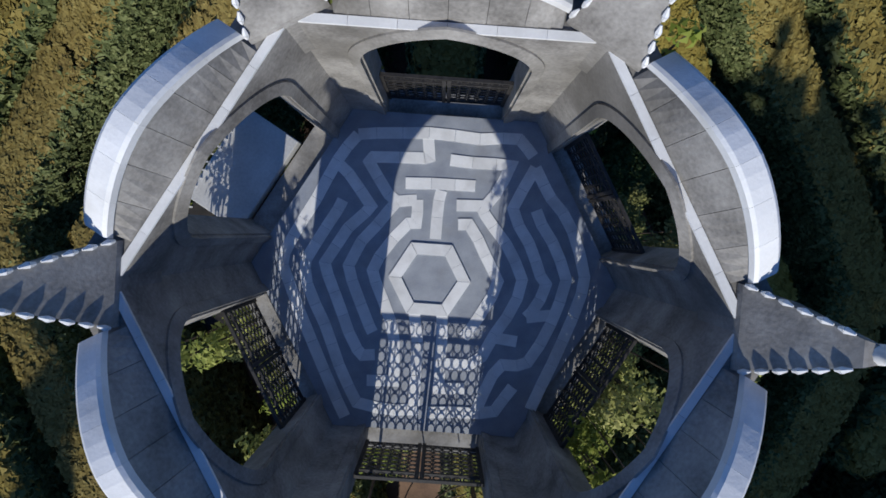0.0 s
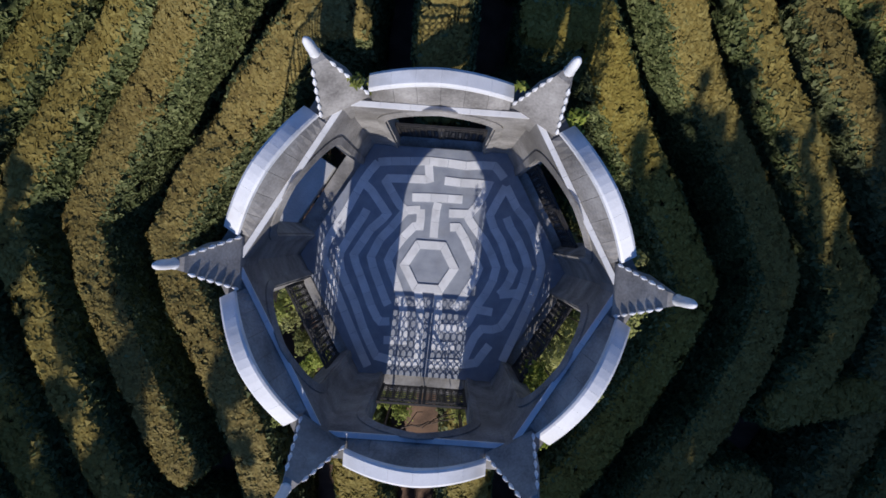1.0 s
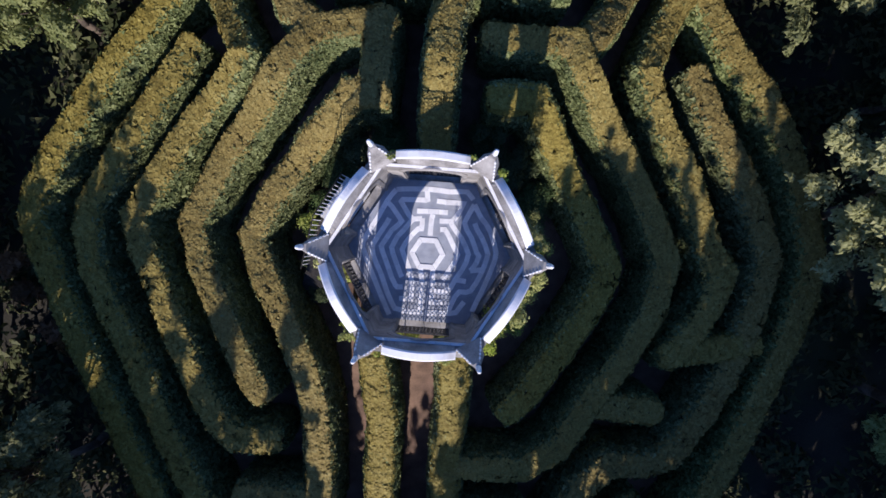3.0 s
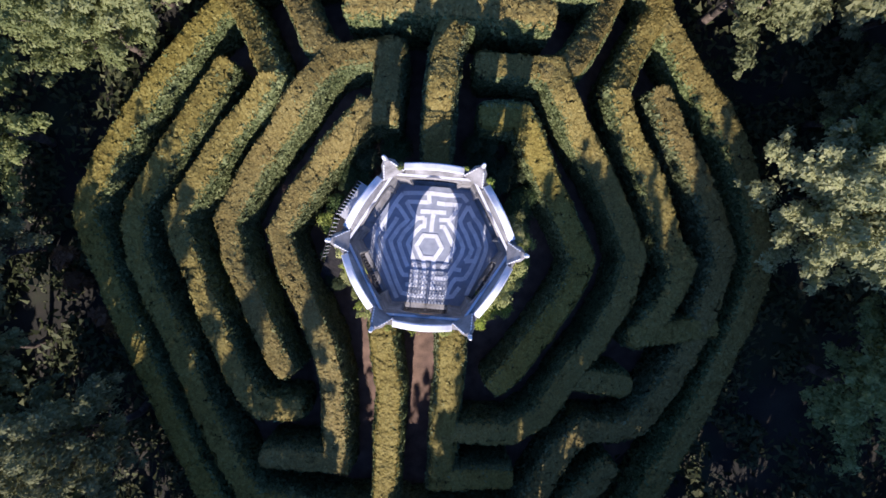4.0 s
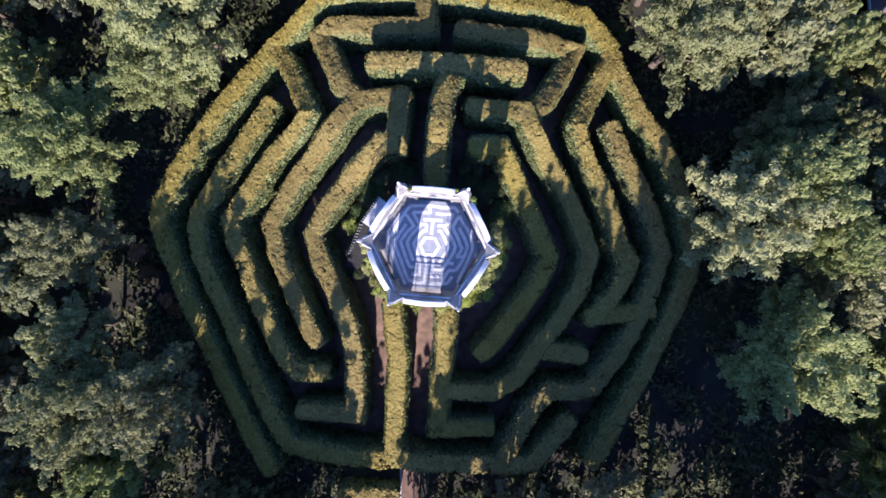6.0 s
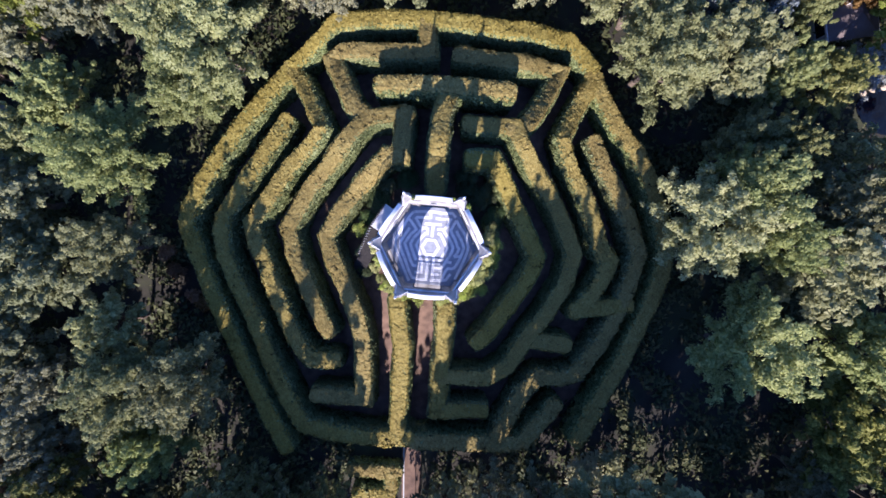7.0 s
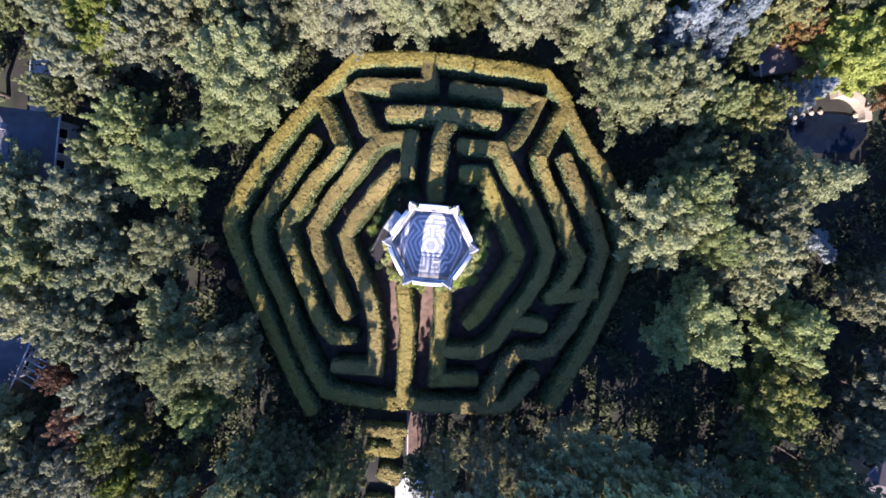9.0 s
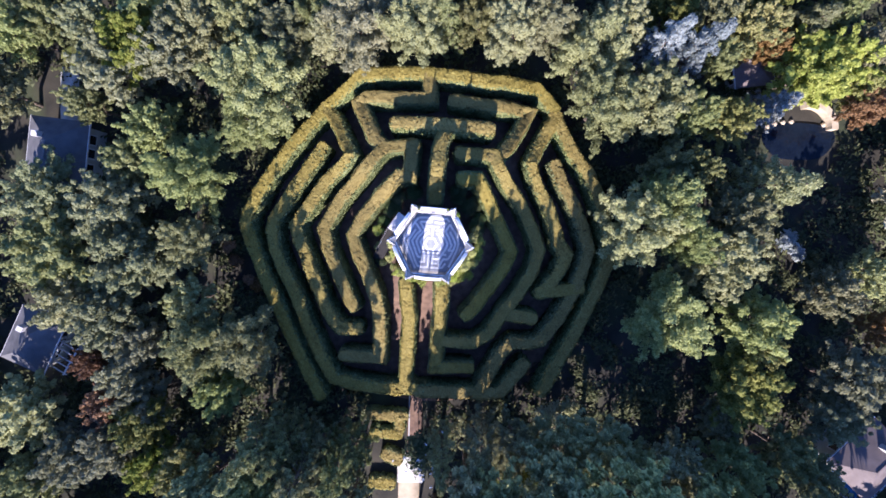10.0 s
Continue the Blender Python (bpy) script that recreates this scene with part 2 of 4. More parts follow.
# ------------------------------------------------------------------ ground
def build_ground():
    rings = np.concatenate([np.arange(0.6, 40, 0.6), np.geomspace(40, 2500, 26)])
    sides = 128
    a = np.arange(sides) * 2 * math.pi / sides
    x, y = np.outer(rings, np.cos(a)).ravel(), np.outer(rings, np.sin(a)).ravel()
    rough = np.array([0.06 * noise.noise((p * 0.5, q * 0.5, 3.0)) for p, q in zip(x, y)])
    verts = np.stack([x, y, ground_z(x, y) + rough], 1)
    quads = [(i * sides + j, i * sides + (j + 1) % sides, (i + 1) * sides + (j + 1) % sides, (i + 1) * sides + j) for i in range(len(rings) - 1) for j in range(sides)]
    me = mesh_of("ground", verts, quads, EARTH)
    me.materials.append(PATH)
    inside = np.repeat(rings[:-1] < 13.4, sides).astype(np.int32)
    me.polygons.foreach_set("material_index", inside)
    ob = new("ground", me)
    return tagged(ob, "dark earth and leaf litter falling away from the mound", "ground", kind="structure")


build_ground()

# ------------------------------------------------------------------ the maze's plan: centre lines of the hedges
WEST = [
    [(-1.63, 7.25), (-1.65, 6.07), (-1.80, 4.98), (-2.57, 4.97), (-4.05, 3.53), (-5.52, 1.73), (-6.19, 0.44), (-5.86, -0.65), (-5.11, -2.31), (-4.42, -4.02), (-4.06, -5.65), (-4.05, -7.83), (-4.09, -9.39), (-6.85, -9.33)],
    [(-1.70, 7.18), (-2.55, 7.16), (-3.71, 7.05), (-4.35, 6.42), (-5.64, 4.90), (-7.28, 3.27), (-8.60, 0.89), (-8.25, -0.52), (-7.36, -2.64), (-6.58, -4.43), (-6.22, -5.07)],
    [(-0.44, 12.58), (-0.38, 11.02), (-0.81, 10.92), (-2.99, 10.99), (-5.31, 11.03), (-5.82, 10.64), (-5.22, 9.33), (-4.46, 7.76), (-3.80, 7.14)],
    [(-8.69, 10.54), (-7.91, 9.67), (-7.14, 8.20), (-6.31, 6.64), (-6.87, 6.00), (-8.61, 4.56), (-9.84, 2.79), (-10.98, 1.17), (-10.67, -0.03), (-10.03, -1.50), (-9.19, -3.56), (-8.62, -5.06), (-7.76, -6.59), (-7.26, -7.09), (-5.99, -7.05)],
]
FAR_WEST = [
    [(-9.06, 7.23), (-9.62, 6.31), (-10.85, 4.55), (-11.79, 3.16), (-12.84, 1.54), (-12.98, 0.64), (-12.77, -0.79), (-11.97, -2.57), (-11.04, -4.32), (-10.33, -6.11), (-9.62, -7.98), (-8.68, -9.87), (-7.88, -11.30), (-5.87, -11.75), (-4.05, -11.98), (-1.58, -11.93)],
    [(-5.87, 12.80), (-7.18, 11.82), (-8.59, 10.76), (-9.94, 9.34), (-11.64, 7.35), (-13.07, 5.42), (-14.14, 3.76), (-15.01, 2.13), (-15.23, 0.97), (-14.58, -0.64), (-13.58, -3.15), (-12.34, -5.84), (-11.12, -8.46), (-9.88, -11.04), (-9.07, -12.57)],
]
NORTH = [
    [(-5.87, 12.80), (-4.42, 12.90), (-2.38, 12.98), (-0.35, 12.90), (2.03, 12.69), (4.37, 12.41), (6.57, 12.48), (8.12, 12.40), (8.87, 11.67), (9.42, 11.04)],
    [(-2.72, 8.82), (-0.25, 8.78), (2.00, 8.65), (3.94, 8.53)],
    [(0.72, 8.12), (0.47, 7.14), (0.29, 5.53), (0.13, 3.43)],
    [(1.55, 10.78), (3.68, 10.55), (5.92, 10.44), (7.27, 10.29), (6.65, 9.08), (5.81, 7.68), (4.96, 6.71), (4.54, 6.56)],
]
EAST = [
    [(2.29, 4.84), (3.33, 4.85), (4.23, 3.36), (4.91, 1.81), (5.62, 0.41), (6.10, -0.58), (5.53, -1.91), (4.35, -3.61), (3.35, -4.99), (2.82, -5.55)],
    [(2.13, 6.69), (4.54, 6.63), (4.78, 5.91), (5.61, 4.66), (6.82, 3.07), (7.76, 1.25), (8.41, -0.45), (7.96, -2.06), (7.00, -3.69), (5.79, -5.26), (4.57, -7.24), (3.32, -7.98), (0.98, -7.84)],
    [(5.97, -5.59), (7.93, -5.91)],
    [(9.66, 10.14), (8.44, 8.17), (7.51, 6.39), (8.06, 4.74), (9.07, 3.02), (9.72, 1.27), (10.14, -0.07), (10.70, -0.85), (10.12, -2.21), (9.32, -3.30), (8.81, -3.77)],
    [(8.81, -3.77), (11.73, -3.53)],
]
FAR_EAST = [
    [(9.66, 10.14), (10.47, 8.59), (11.14, 7.33), (12.29, 5.94), (13.21, 4.18), (13.92, 1.94), (14.38, -0.21), (14.10, -1.66), (13.29, -3.73), (12.30, -5.85), (11.27, -7.98), (10.24, -9.91), (9.23, -11.94)],
    [(9.72, 6.20), (10.25, 4.82), (11.29, 3.13), (12.05, 1.37), (12.62, -0.47), (12.02, -2.37), (11.15, -4.36), (10.13, -6.18), (8.95, -7.76), (7.94, -8.04), (6.53, -7.95), (5.61, -8.87), (4.65, -10.69), (4.03, -12.01)],
]
SOUTH = [
    [(0.75, -3.48), (0.78, -5.39), (0.55, -7.59), (0.44, -10.05), (2.93, -10.06)],
    [(-1.99, -3.33), (-1.69, -5.97), (-1.88, -8.89), (-2.05, -11.60)],
    [(-0.70, -12.19), (1.41, -12.16), (4.33, -12.29), (5.77, -12.10), (6.73, -10.90), (7.55, -9.93)],
]
PLAN = WEST + FAR_WEST + NORTH + EAST + FAR_EAST + SOUTH
HEDGE_HIGH, HEDGE_WIDE = 2.6, 1.13


def build_hedge(line, seed, high=HEDGE_HIGH, wide=HEDGE_WIDE, density=300, label="clipped box hedge with an ochre top and dark green sides"):
    rng = np.random.default_rng(seed)
    pts = [Vector((*p, 0)) for p in line]
    stations = []
    for i, p in enumerate(pts):
        before = (p - pts[i - 1]).normalized() if i else None
        after = (pts[i + 1] - p).normalized() if i < len(pts) - 1 else None
        d = ((before or after) + (after or before)).normalized()
        stretch = 1 / max(0.5, d.dot(before or after))
        if i:
            run = (p - pts[i - 1]).length
            steps = max(1, round(run / 0.4))
            for k in range(1, steps):
                stations.append((pts[i - 1].lerp(p, k / steps), before, 1.0))
        stations.append((p, d, stretch))
    first, last = stations[0], stations[-1]
    ends = [(first[0] - first[1] * e, first[1], s) for e, s in ((wide * 0.48, 0.55), (wide * 0.4, 0.85), (wide * 0.22, 0.97))]
    ends2 = [(last[0] + last[1] * e, last[1], s) for e, s in ((wide * 0.22, 0.97), (wide * 0.4, 0.85), (wide * 0.48, 0.55))]
    stations = ends + stations + ends2
    half = [(-0.53, -0.1), (-0.54, 0.35), (-0.51, 0.72), (-0.45, 0.91), (-0.36, 0.985), (-0.22, 1.0)]
    shape = half + [(0.0, 1.0)] + [(-u, h) for u, h in half[::-1]]
    verts, k = [], len(shape)
    for c, d, s in stations:
        side = Vector((d.y, -d.x, 0))
        base = float(ground_z(c.x, c.y))
        for u, h in shape:
            p = c + side * (u * wide * s)
            w = 0.09 * noise.noise((p.x * 0.9, p.y * 0.9, h * 2 + seed)) + 0.05 * noise.noise((p.x * 3, p.y * 3, h * 5))
            p = p + side * (w if u > 0 else -w) * (1 if abs(u) > 0.4 else 0)
            verts.append((p.x, p.y, base + h * high + (w * 0.8 if h > 0.9 else 0)))
    faces = [(i * k + j, i * k + j + 1, (i + 1) * k + j + 1, (i + 1) * k + j) for i in range(len(stations) - 1) for j in range(k - 1)]
    n = len(stations) - 1
    faces += [(j, j + 1, k - 2 - j, k - 1 - j) for j in range(k // 2) if j + 1 < k - 2 - j] + [(n * k + k - 1 - j, n * k + k - 2 - j, n * k + j + 1, n * k + j) for j in range(k // 2) if j + 1 < k - 2 - j]
    hedge = empty("hedge", (line[0][0], line[0][1], float(ground_z(*line[0]))))
    back = Vector(hedge.location)
    core = np.array(verts) - np.array(back)
    # the sunken dark core paints the shade seen between leaf tufts
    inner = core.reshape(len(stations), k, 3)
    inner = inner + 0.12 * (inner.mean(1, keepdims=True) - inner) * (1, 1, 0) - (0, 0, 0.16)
    ob = new("core", mesh_of("core", inner.reshape(-1, 3), faces, CORE_DARK))
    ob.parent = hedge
    # leaves over the whole skin
    f = np.array(faces)
    a, b, c, d = (core[f[:, i]] for i in range(4))
    nor = np.cross(c - a, d - b)
    area = np.linalg.norm(nor, axis=1) / 2
    nor = nor / (2 * area[:, None] + 1e-9)
    level = ((a + b + c + d)[:, 2] / 4 - np.array([float(ground_z(q[0] + back.x, q[1] + back.y)) - back.z for q in (a + c) / 2])) / high
    weight = area * np.where(level > 0.9, 1.6, np.where(level > 0.45, 1.3, 0.35))
    near = 2.4 if min(math.hypot(*q) for q in line) < 8.2 else 1.0
    pick = rng.choice(len(f), int(weight.sum() * density * 1.1 * near), p=weight / weight.sum())
    s, t = rng.uniform(0, 1, (len(pick), 1)), rng.uniform(0, 1, (len(pick), 1))
    p = (a[pick] * (1 - s) + b[pick] * s) * (1 - t) + (d[pick] * (1 - s) + c[pick] * s) * t
    out = nor[pick]
    mid = np.array([(st[0].x - back.x, st[0].y - back.y, float(ground_z(st[0].x, st[0].y)) - back.z) for st in stations])
    own = mid[np.minimum(pick // (k - 1), len(stations) - 1)]
    own[:, 2] += high * 0.5
    flip = np.sign(((p - own) * out).sum(1))[:, None]
    out = out * np.where(flip == 0, 1, flip)
    tuft = 0.5 * lumps(p, 0.26, seed) + 0.5 * lumps(p, 0.12, seed + 7)
    groove = np.clip(1.2 - np.abs(lumps(p, 0.3, seed + 3) - 0.5) / 0.05, 0, 1) * (lumps(p, 0.33, seed + 5) > 0.47)
    keep = rng.uniform(0, 1, len(p)) > 0.85 * groove
    pick, p, out, tuft, groove = pick[keep], p[keep], out[keep], tuft[keep], groove[keep]
    p = p + out * (rng.uniform(-0.02, 0.03, len(p)) + 0.17 * (tuft - 0.45) - 0.13 * groove)[:, None]
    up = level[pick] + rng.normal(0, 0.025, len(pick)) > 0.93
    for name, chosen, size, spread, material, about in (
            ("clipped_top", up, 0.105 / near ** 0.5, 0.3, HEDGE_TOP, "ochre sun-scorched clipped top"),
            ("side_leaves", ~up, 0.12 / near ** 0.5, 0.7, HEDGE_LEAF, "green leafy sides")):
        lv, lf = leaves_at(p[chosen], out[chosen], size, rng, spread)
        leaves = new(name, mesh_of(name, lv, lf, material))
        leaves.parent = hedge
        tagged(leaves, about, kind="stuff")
    return tagged(hedge, label, "hedge", "hedges of the maze")


# two north hedges are raised so the pavilion's shadow ends sooner on them
for i, line in enumerate(PLAN):
    build_hedge(line, i, HEDGE_HIGH + (0.8 if line is NORTH[1] else 0.5 if line is NORTH[2] else 0))

# ------------------------------------------------------------------ pavilion
TURN = -4.0  # the hexagon's turn about its centre
INNER, OUTER, LEDGE = 2.06, 2.40, 2.84  # wall faces from the centre; top of the walls above the floor
ARCH_HALF, ARCH_SPRING, ARCH_APEX = 0.74, 2.10, 2.80
T30 = math.tan(radians(30))


def arch_height(u):
    """A four-centred arch over the opening, u from -1 to 1."""
    a = abs(u)
    return ARCH_SPRING + (ARCH_APEX - ARCH_SPRING) * (0.76 * math.sqrt(max(0, 1 - a * a)) + 0.24 * (1 - a))


def pavilion_wall(bm, low, inner=INNER, outer=OUTER):
    """One side with its arch; x along the wall, y outward, z up from the floor."""
    us = [-math.cos(math.pi * i / 24) for i in range(25)]
    for y, flip in ((inner, 1), (outer, -1)):
        e = y * T30
        top = [bm.verts.new((u * ARCH_HALF, y, LEDGE)) for u in us]
        low_ = [bm.verts.new((u * ARCH_HALF, y, arch_height(u))) for u in us]
        for i in range(24):
            bm.faces.new((low_[i], low_[i + 1], top[i + 1], top[i]))
        for s in (-1, 1):
            bm.faces.new([bm.verts.new(q) for q in ((s * e, y, low), (s * ARCH_HALF, y, low), (s * ARCH_HALF, y, LEDGE), (s * e, y, LEDGE))])
    for i in range(24):
        bm.faces.new([bm.verts.new((us[a] * ARCH_HALF, y, arch_height(us[a]))) for a, y in ((i, inner), (i + 1, inner), (i + 1, outer), (i, outer))])
    for s in (-1, 1):
        bm.faces.new([bm.verts.new((s * ARCH_HALF, y, z)) for y, z in ((inner, low), (outer, low), (outer, arch_height(1)), (inner, arch_height(1)))])
        bm.faces.new([bm.verts.new((s * y * T30, y, z)) for y, z in ((inner, low), (outer, low), (outer, LEDGE), (inner, LEDGE))])
    bm.faces.new([bm.verts.new(q) for q in ((-inner * T30, inner, LEDGE), (inner * T30, inner, LEDGE), (outer * T30, outer, LEDGE), (-outer * T30, outer, LEDGE))])
    bmesh.ops.remove_doubles(bm, verts=bm.verts, dist=0.001)
    return bm


def arch_moulding(bm, y, inward, grow0, grow1, deep):
    """A raised band that follows the arch and its jambs."""
    us = [-math.cos(math.pi * i / 24) for i in range(25)]
    path = [(-1, 0.0)] + [(u, arch_height(u)) for u in us] + [(1, 0.0)]
    rows = []
    for u, z in path:
        up = 0 if z == 0 else math.sqrt(max(0, 1 - u * u))
        side = u
        rows.append([bm.verts.new((u * ARCH_HALF + side * g, y + dy, z + up * g)) for g, dy in ((grow0, 0), (grow0, inward * deep), (grow1, inward * deep * 0.4), (grow1, 0))])
    for a, b in zip(rows, rows[1:]):
        for j in range(3):
            bm.faces.new((a[j], a[j + 1], b[j + 1], b[j]))
    return bm


def parapet_top(u):
    return LEDGE + 0.09 + 0.43 * (1 - abs(u) ** 1.8)


def parapet_stone(u0, u1, half, section, gap=0.0018):
    """A stone of the parapet between u0 and u1; its section is y, height above the ledge (negative: from the curved top)."""
    bm, rows = bmesh.new(), []
    for i in range(4):
        u = u0 + (u1 - u0) * i / 3
        x = u * half + (gap if i == 0 else -gap if i == 3 else 0)
        rows.append([bm.verts.new((x, y, LEDGE + z if z >= 0 and not up else parapet_top(u) + z)) for y, z, up in section])
    k = len(section)
    for a, b in zip(rows, rows[1:]):
        for j in range(k):
            bm.faces.new((a[j], a[(j + 1) % k], b[(j + 1) % k], b[j]))
    bm.faces.new(rows[0]), bm.faces.new(rows[-1][::-1])
    return bm


WEDGE = ((-0.41, -0.33), (-0.41, 0.33), (0.02, 0.22), (0.17, 0.0), (0.02, -0.22))  # the spire's plan, broad towards the inside


def pinnacle_body(bm):
    """A tall tapering spire on its pier; x radial."""
    prism(bm, [(x * 0.95, y * 0.95) for x, y in WEDGE], LEDGE - 0.6, LEDGE + 0.08)
    base = LEDGE + 0.08
    rings = []
    for z, s in ((base - 0.07, 1.0), (base, 0.985), (base + 0.34, 0.66), (base + 0.62, 0.40), (base + 0.76, 0.26)):
        rings.append([bm.verts.new((0.04 + (x - 0.04) * s, y * s, z)) for x, y in WEDGE])
    for a, b in zip(rings, rings[1:]):
        for i in range(5):
            j = (i + 1) % 5
            bm.faces.new((a[i], a[j], b[j], b[i]))
    bm.faces.new(rings[0][::-1]), bm.faces.new(rings[-1])
    return bm


def build_pavilion():
    pav = empty("pavilion", (0, 0, FLOOR), TURN)
    tagged(pav, "hexagonal open-topped stone pavilion with arches and corner pinnacles", "pavilion")
    hexagon = lambda r: [(r * math.cos(radians(60 * i)), r * math.sin(radians(60 * i))) for i in range(6)]
    part("podium", prism(bmesh.new(), hexagon(OUTER / math.cos(radians(30)) - 0.02), -FLOOR - 1.6, -0.12), STONE, pav, "tall plain stone base under the floor")
    for i in range(6):
        m = pose(0, 0, 0, 0, 0, 60 * i - 60)
        side = []
        side.append(part("wall", pavilion_wall(bmesh.new(), -0.12), STONE, pav))
        side.append(part("arch_moulding", arch_moulding(bmesh.new(), INNER, -1, 0.02, 0.13, 0.05), STONE, pav))
        wall = side[0]
        body = ((2.12, 0.0, False), (2.23, 0.0, True), (2.39, 0.0, True), (2.39, 0.0, False))
        cap = ((2.215, 0.003, True), (2.215, 0.075, True), (2.24, 0.095, True), (2.39, 0.09, True), (2.425, 0.06, True), (2.425, 0.003, True))
        n = 6
        for k in range(n):
            u0, u1 = -1 + 2 * k / n, -1 + 2 * (k + 1) / n
            part("parapet_stone", parapet_stone(u0, u1, 0.86, body), STONE, wall)
            part("cap_stone", parapet_stone(u0, u1, 0.885, cap, 0.0006), COPING, wall, "whitewashed cap stone")
            bm = bmesh.new()
            v = [bm.verts.new((u * e, y, LEDGE + 0.004)) for u, e, y in ((u0 + 0.0012, 1.12, INNER - 0.012), (u1 - 0.0012, 1.12, INNER - 0.012), (u1 - 0.0012, 1.12, 2.118), (u0 + 0.0012, 1.12, 2.118))]
            w = [bm.verts.new(q.co + Vector((0, 0, 0.022))) for q in v]
            bm.faces.new(v[::-1]), bm.faces.new(w)
            for p in range(4):
                q = (p + 1) % 4
                bm.faces.new((v[p], v[q], w[q], w[p]))
            part("coping_stone", bm, COPING, wall, "white coping stone of the wall top")
        for ob in side:
            ob.matrix_basis = m
    for i in range(6):
        a = radians(60 * i)
        m = pose(2.74 * math.cos(a), 2.74 * math.sin(a), 0, 0, 0, 60 * i)
        pin = part("pinnacle", pinnacle_body(bmesh.new()), STONE, pav, "stone spire with crockets and a white finial")
        pin.matrix_basis = m
        bm = bmesh.new()
        lathe(bm, [(0.05, 0.79), (0.07, 0.83), (0.055, 0.88), (0.06, 0.93), (0.058, 1.05), (0.05, 1.17), (0.03, 1.23), (0.01, 1.25)], 10, (0.04, 0, LEDGE))
        part("finial", bm, COPING, pin, "rounded white finial", True)
        for x, y in (WEDGE[0], WEDGE[1], WEDGE[3]):
            at = lambda f: Vector((0.04 + (x - 0.04) * (0.97 - 0.69 * f), y * (0.97 - 0.69 * f), LEDGE + 0.10 + 0.72 * f))
            away = Vector((x - 0.04, y, 0)).normalized() * 0.012
            for k in range(6):
                bm = bmesh.new()
                f0 = (k + 0.08) / 6
                rod(bm, at(f0) + away, at(f0 + 0.06) + away * 1.6, 0.012, 0.026, 6)
                rod(bm, at(f0 + 0.06) + away * 1.6, at(f0 + 0.13) + away * 1.3, 0.026, 0.008, 6)
                part("crocket", bm, COPING, pin)
    # floor with the maze's plan laid in pale stone
    floor = part("floor", prism(bmesh.new(), hexagon(INNER / math.cos(radians(30)) - 0.004), -0.118, 0.0), GREY_TILE, None)
    floor.matrix_basis = pose(0, 0, FLOOR, 0, 0, TURN)
    tagged(floor, "grey stone floor inlaid with a pale labyrinth", "floor", kind="structure")
    return pav, floor


pavilion, floor = build_pavilion()


def inlay(pts, lift=0.0, wide=0.15):
    """Pale slabs along one line of the floor's plan, mitred at the bends."""
    c, s = math.cos(radians(-TURN)), math.sin(radians(-TURN))
    pts = [Vector((x * c - y * s, x * s + y * c)) for x, y in pts]
    sides = []
    for i, p in enumerate(pts):
        before = (p - pts[i - 1]).normalized() if i else None
        after = (pts[i + 1] - p).normalized() if i < len(pts) - 1 else None
        d = ((before or after) + (after or before)).normalized()
        k = 0.5 * wide / max(0.5, d.dot(before or after))
        n = Vector((d.y, -d.x)) * k
        sides.append((p - n, p + n))
    for (a, b), (c2, d2) in zip(sides, sides[1:]):
        mid = (a + b + c2 + d2) / 4
        bm = prism(bmesh.new(), [tuple(mid + (q - mid) * 0.985) for q in (a, b, d2, c2)], 0.0005, 0.006 + lift)
        part("tile", bm, PALE_TILE, floor)


def on_floor(line):
    """The maze's plan drawn small: a regular hexagon, though the maze itself reaches further north."""
    spread = lambda y: np.interp(y, [7, 10.5, 13], [1.0, 1.1, 1.3])
    return [(x * (0.129 * float(spread(y)) if x < 0 else 0.136), float(np.interp(y, [0, 9.0, 10.7, 12.9], [0, 1.21, 1.47, 1.83])) if y > 0 else y * 0.148) for x, y in line]


for i, line in enumerate(PLAN):
    inlay(on_floor(line), 0.0006 * i)
ring = [Vector((0.45 * math.cos(radians(60 * i - 4)) - 0.06, 0.45 * math.sin(radians(60 * i - 4)) - 0.06)) for i in range(7)]
inlay([tuple(p) for p in [(ring[0] + ring[1]) / 2] + ring[1:6] + [ring[0], (ring[0] + ring[1]) / 2]], 0.015)


def leaf_clumps(centres, radii, per, size, rng, flat=0.8, needle=False):
    """Leaves round each centre, densest near its skin, with a feathery edge."""
    allp, alln = [], []
    for c, r in zip(centres, radii):
        n = max(8, int(per * (r / 0.5) ** 1.5)) if not needle and per > 60 else per
        d = rng.normal(0, 1, (n, 3))
        d /= np.linalg.norm(d, axis=1)[:, None]
        d[:, 2] = np.where(d[:, 2] < -0.3, -d[:, 2], d[:, 2])
        rad = r * np.abs(rng.normal(0.85, 0.27, (n, 1)))
        allp.append(c + d * rad * np.array([1, 1, flat]))
        alln.append(d * 0.8 + np.array([0, 0, 0.6]))
    return leaves_at(np.vstack(allp), np.vstack(alln), size, rng, 0.6, 2.6 if needle else 1.5)


# ------------------------------------------------------------------ railings in the arches
def shared(name, me, parent, m, label=""):
    """A piece that shares its mesh with its like."""
    ob = new(name, me)
    ob.parent = parent
    ob.matrix_basis = m
    return tagged(ob, label)


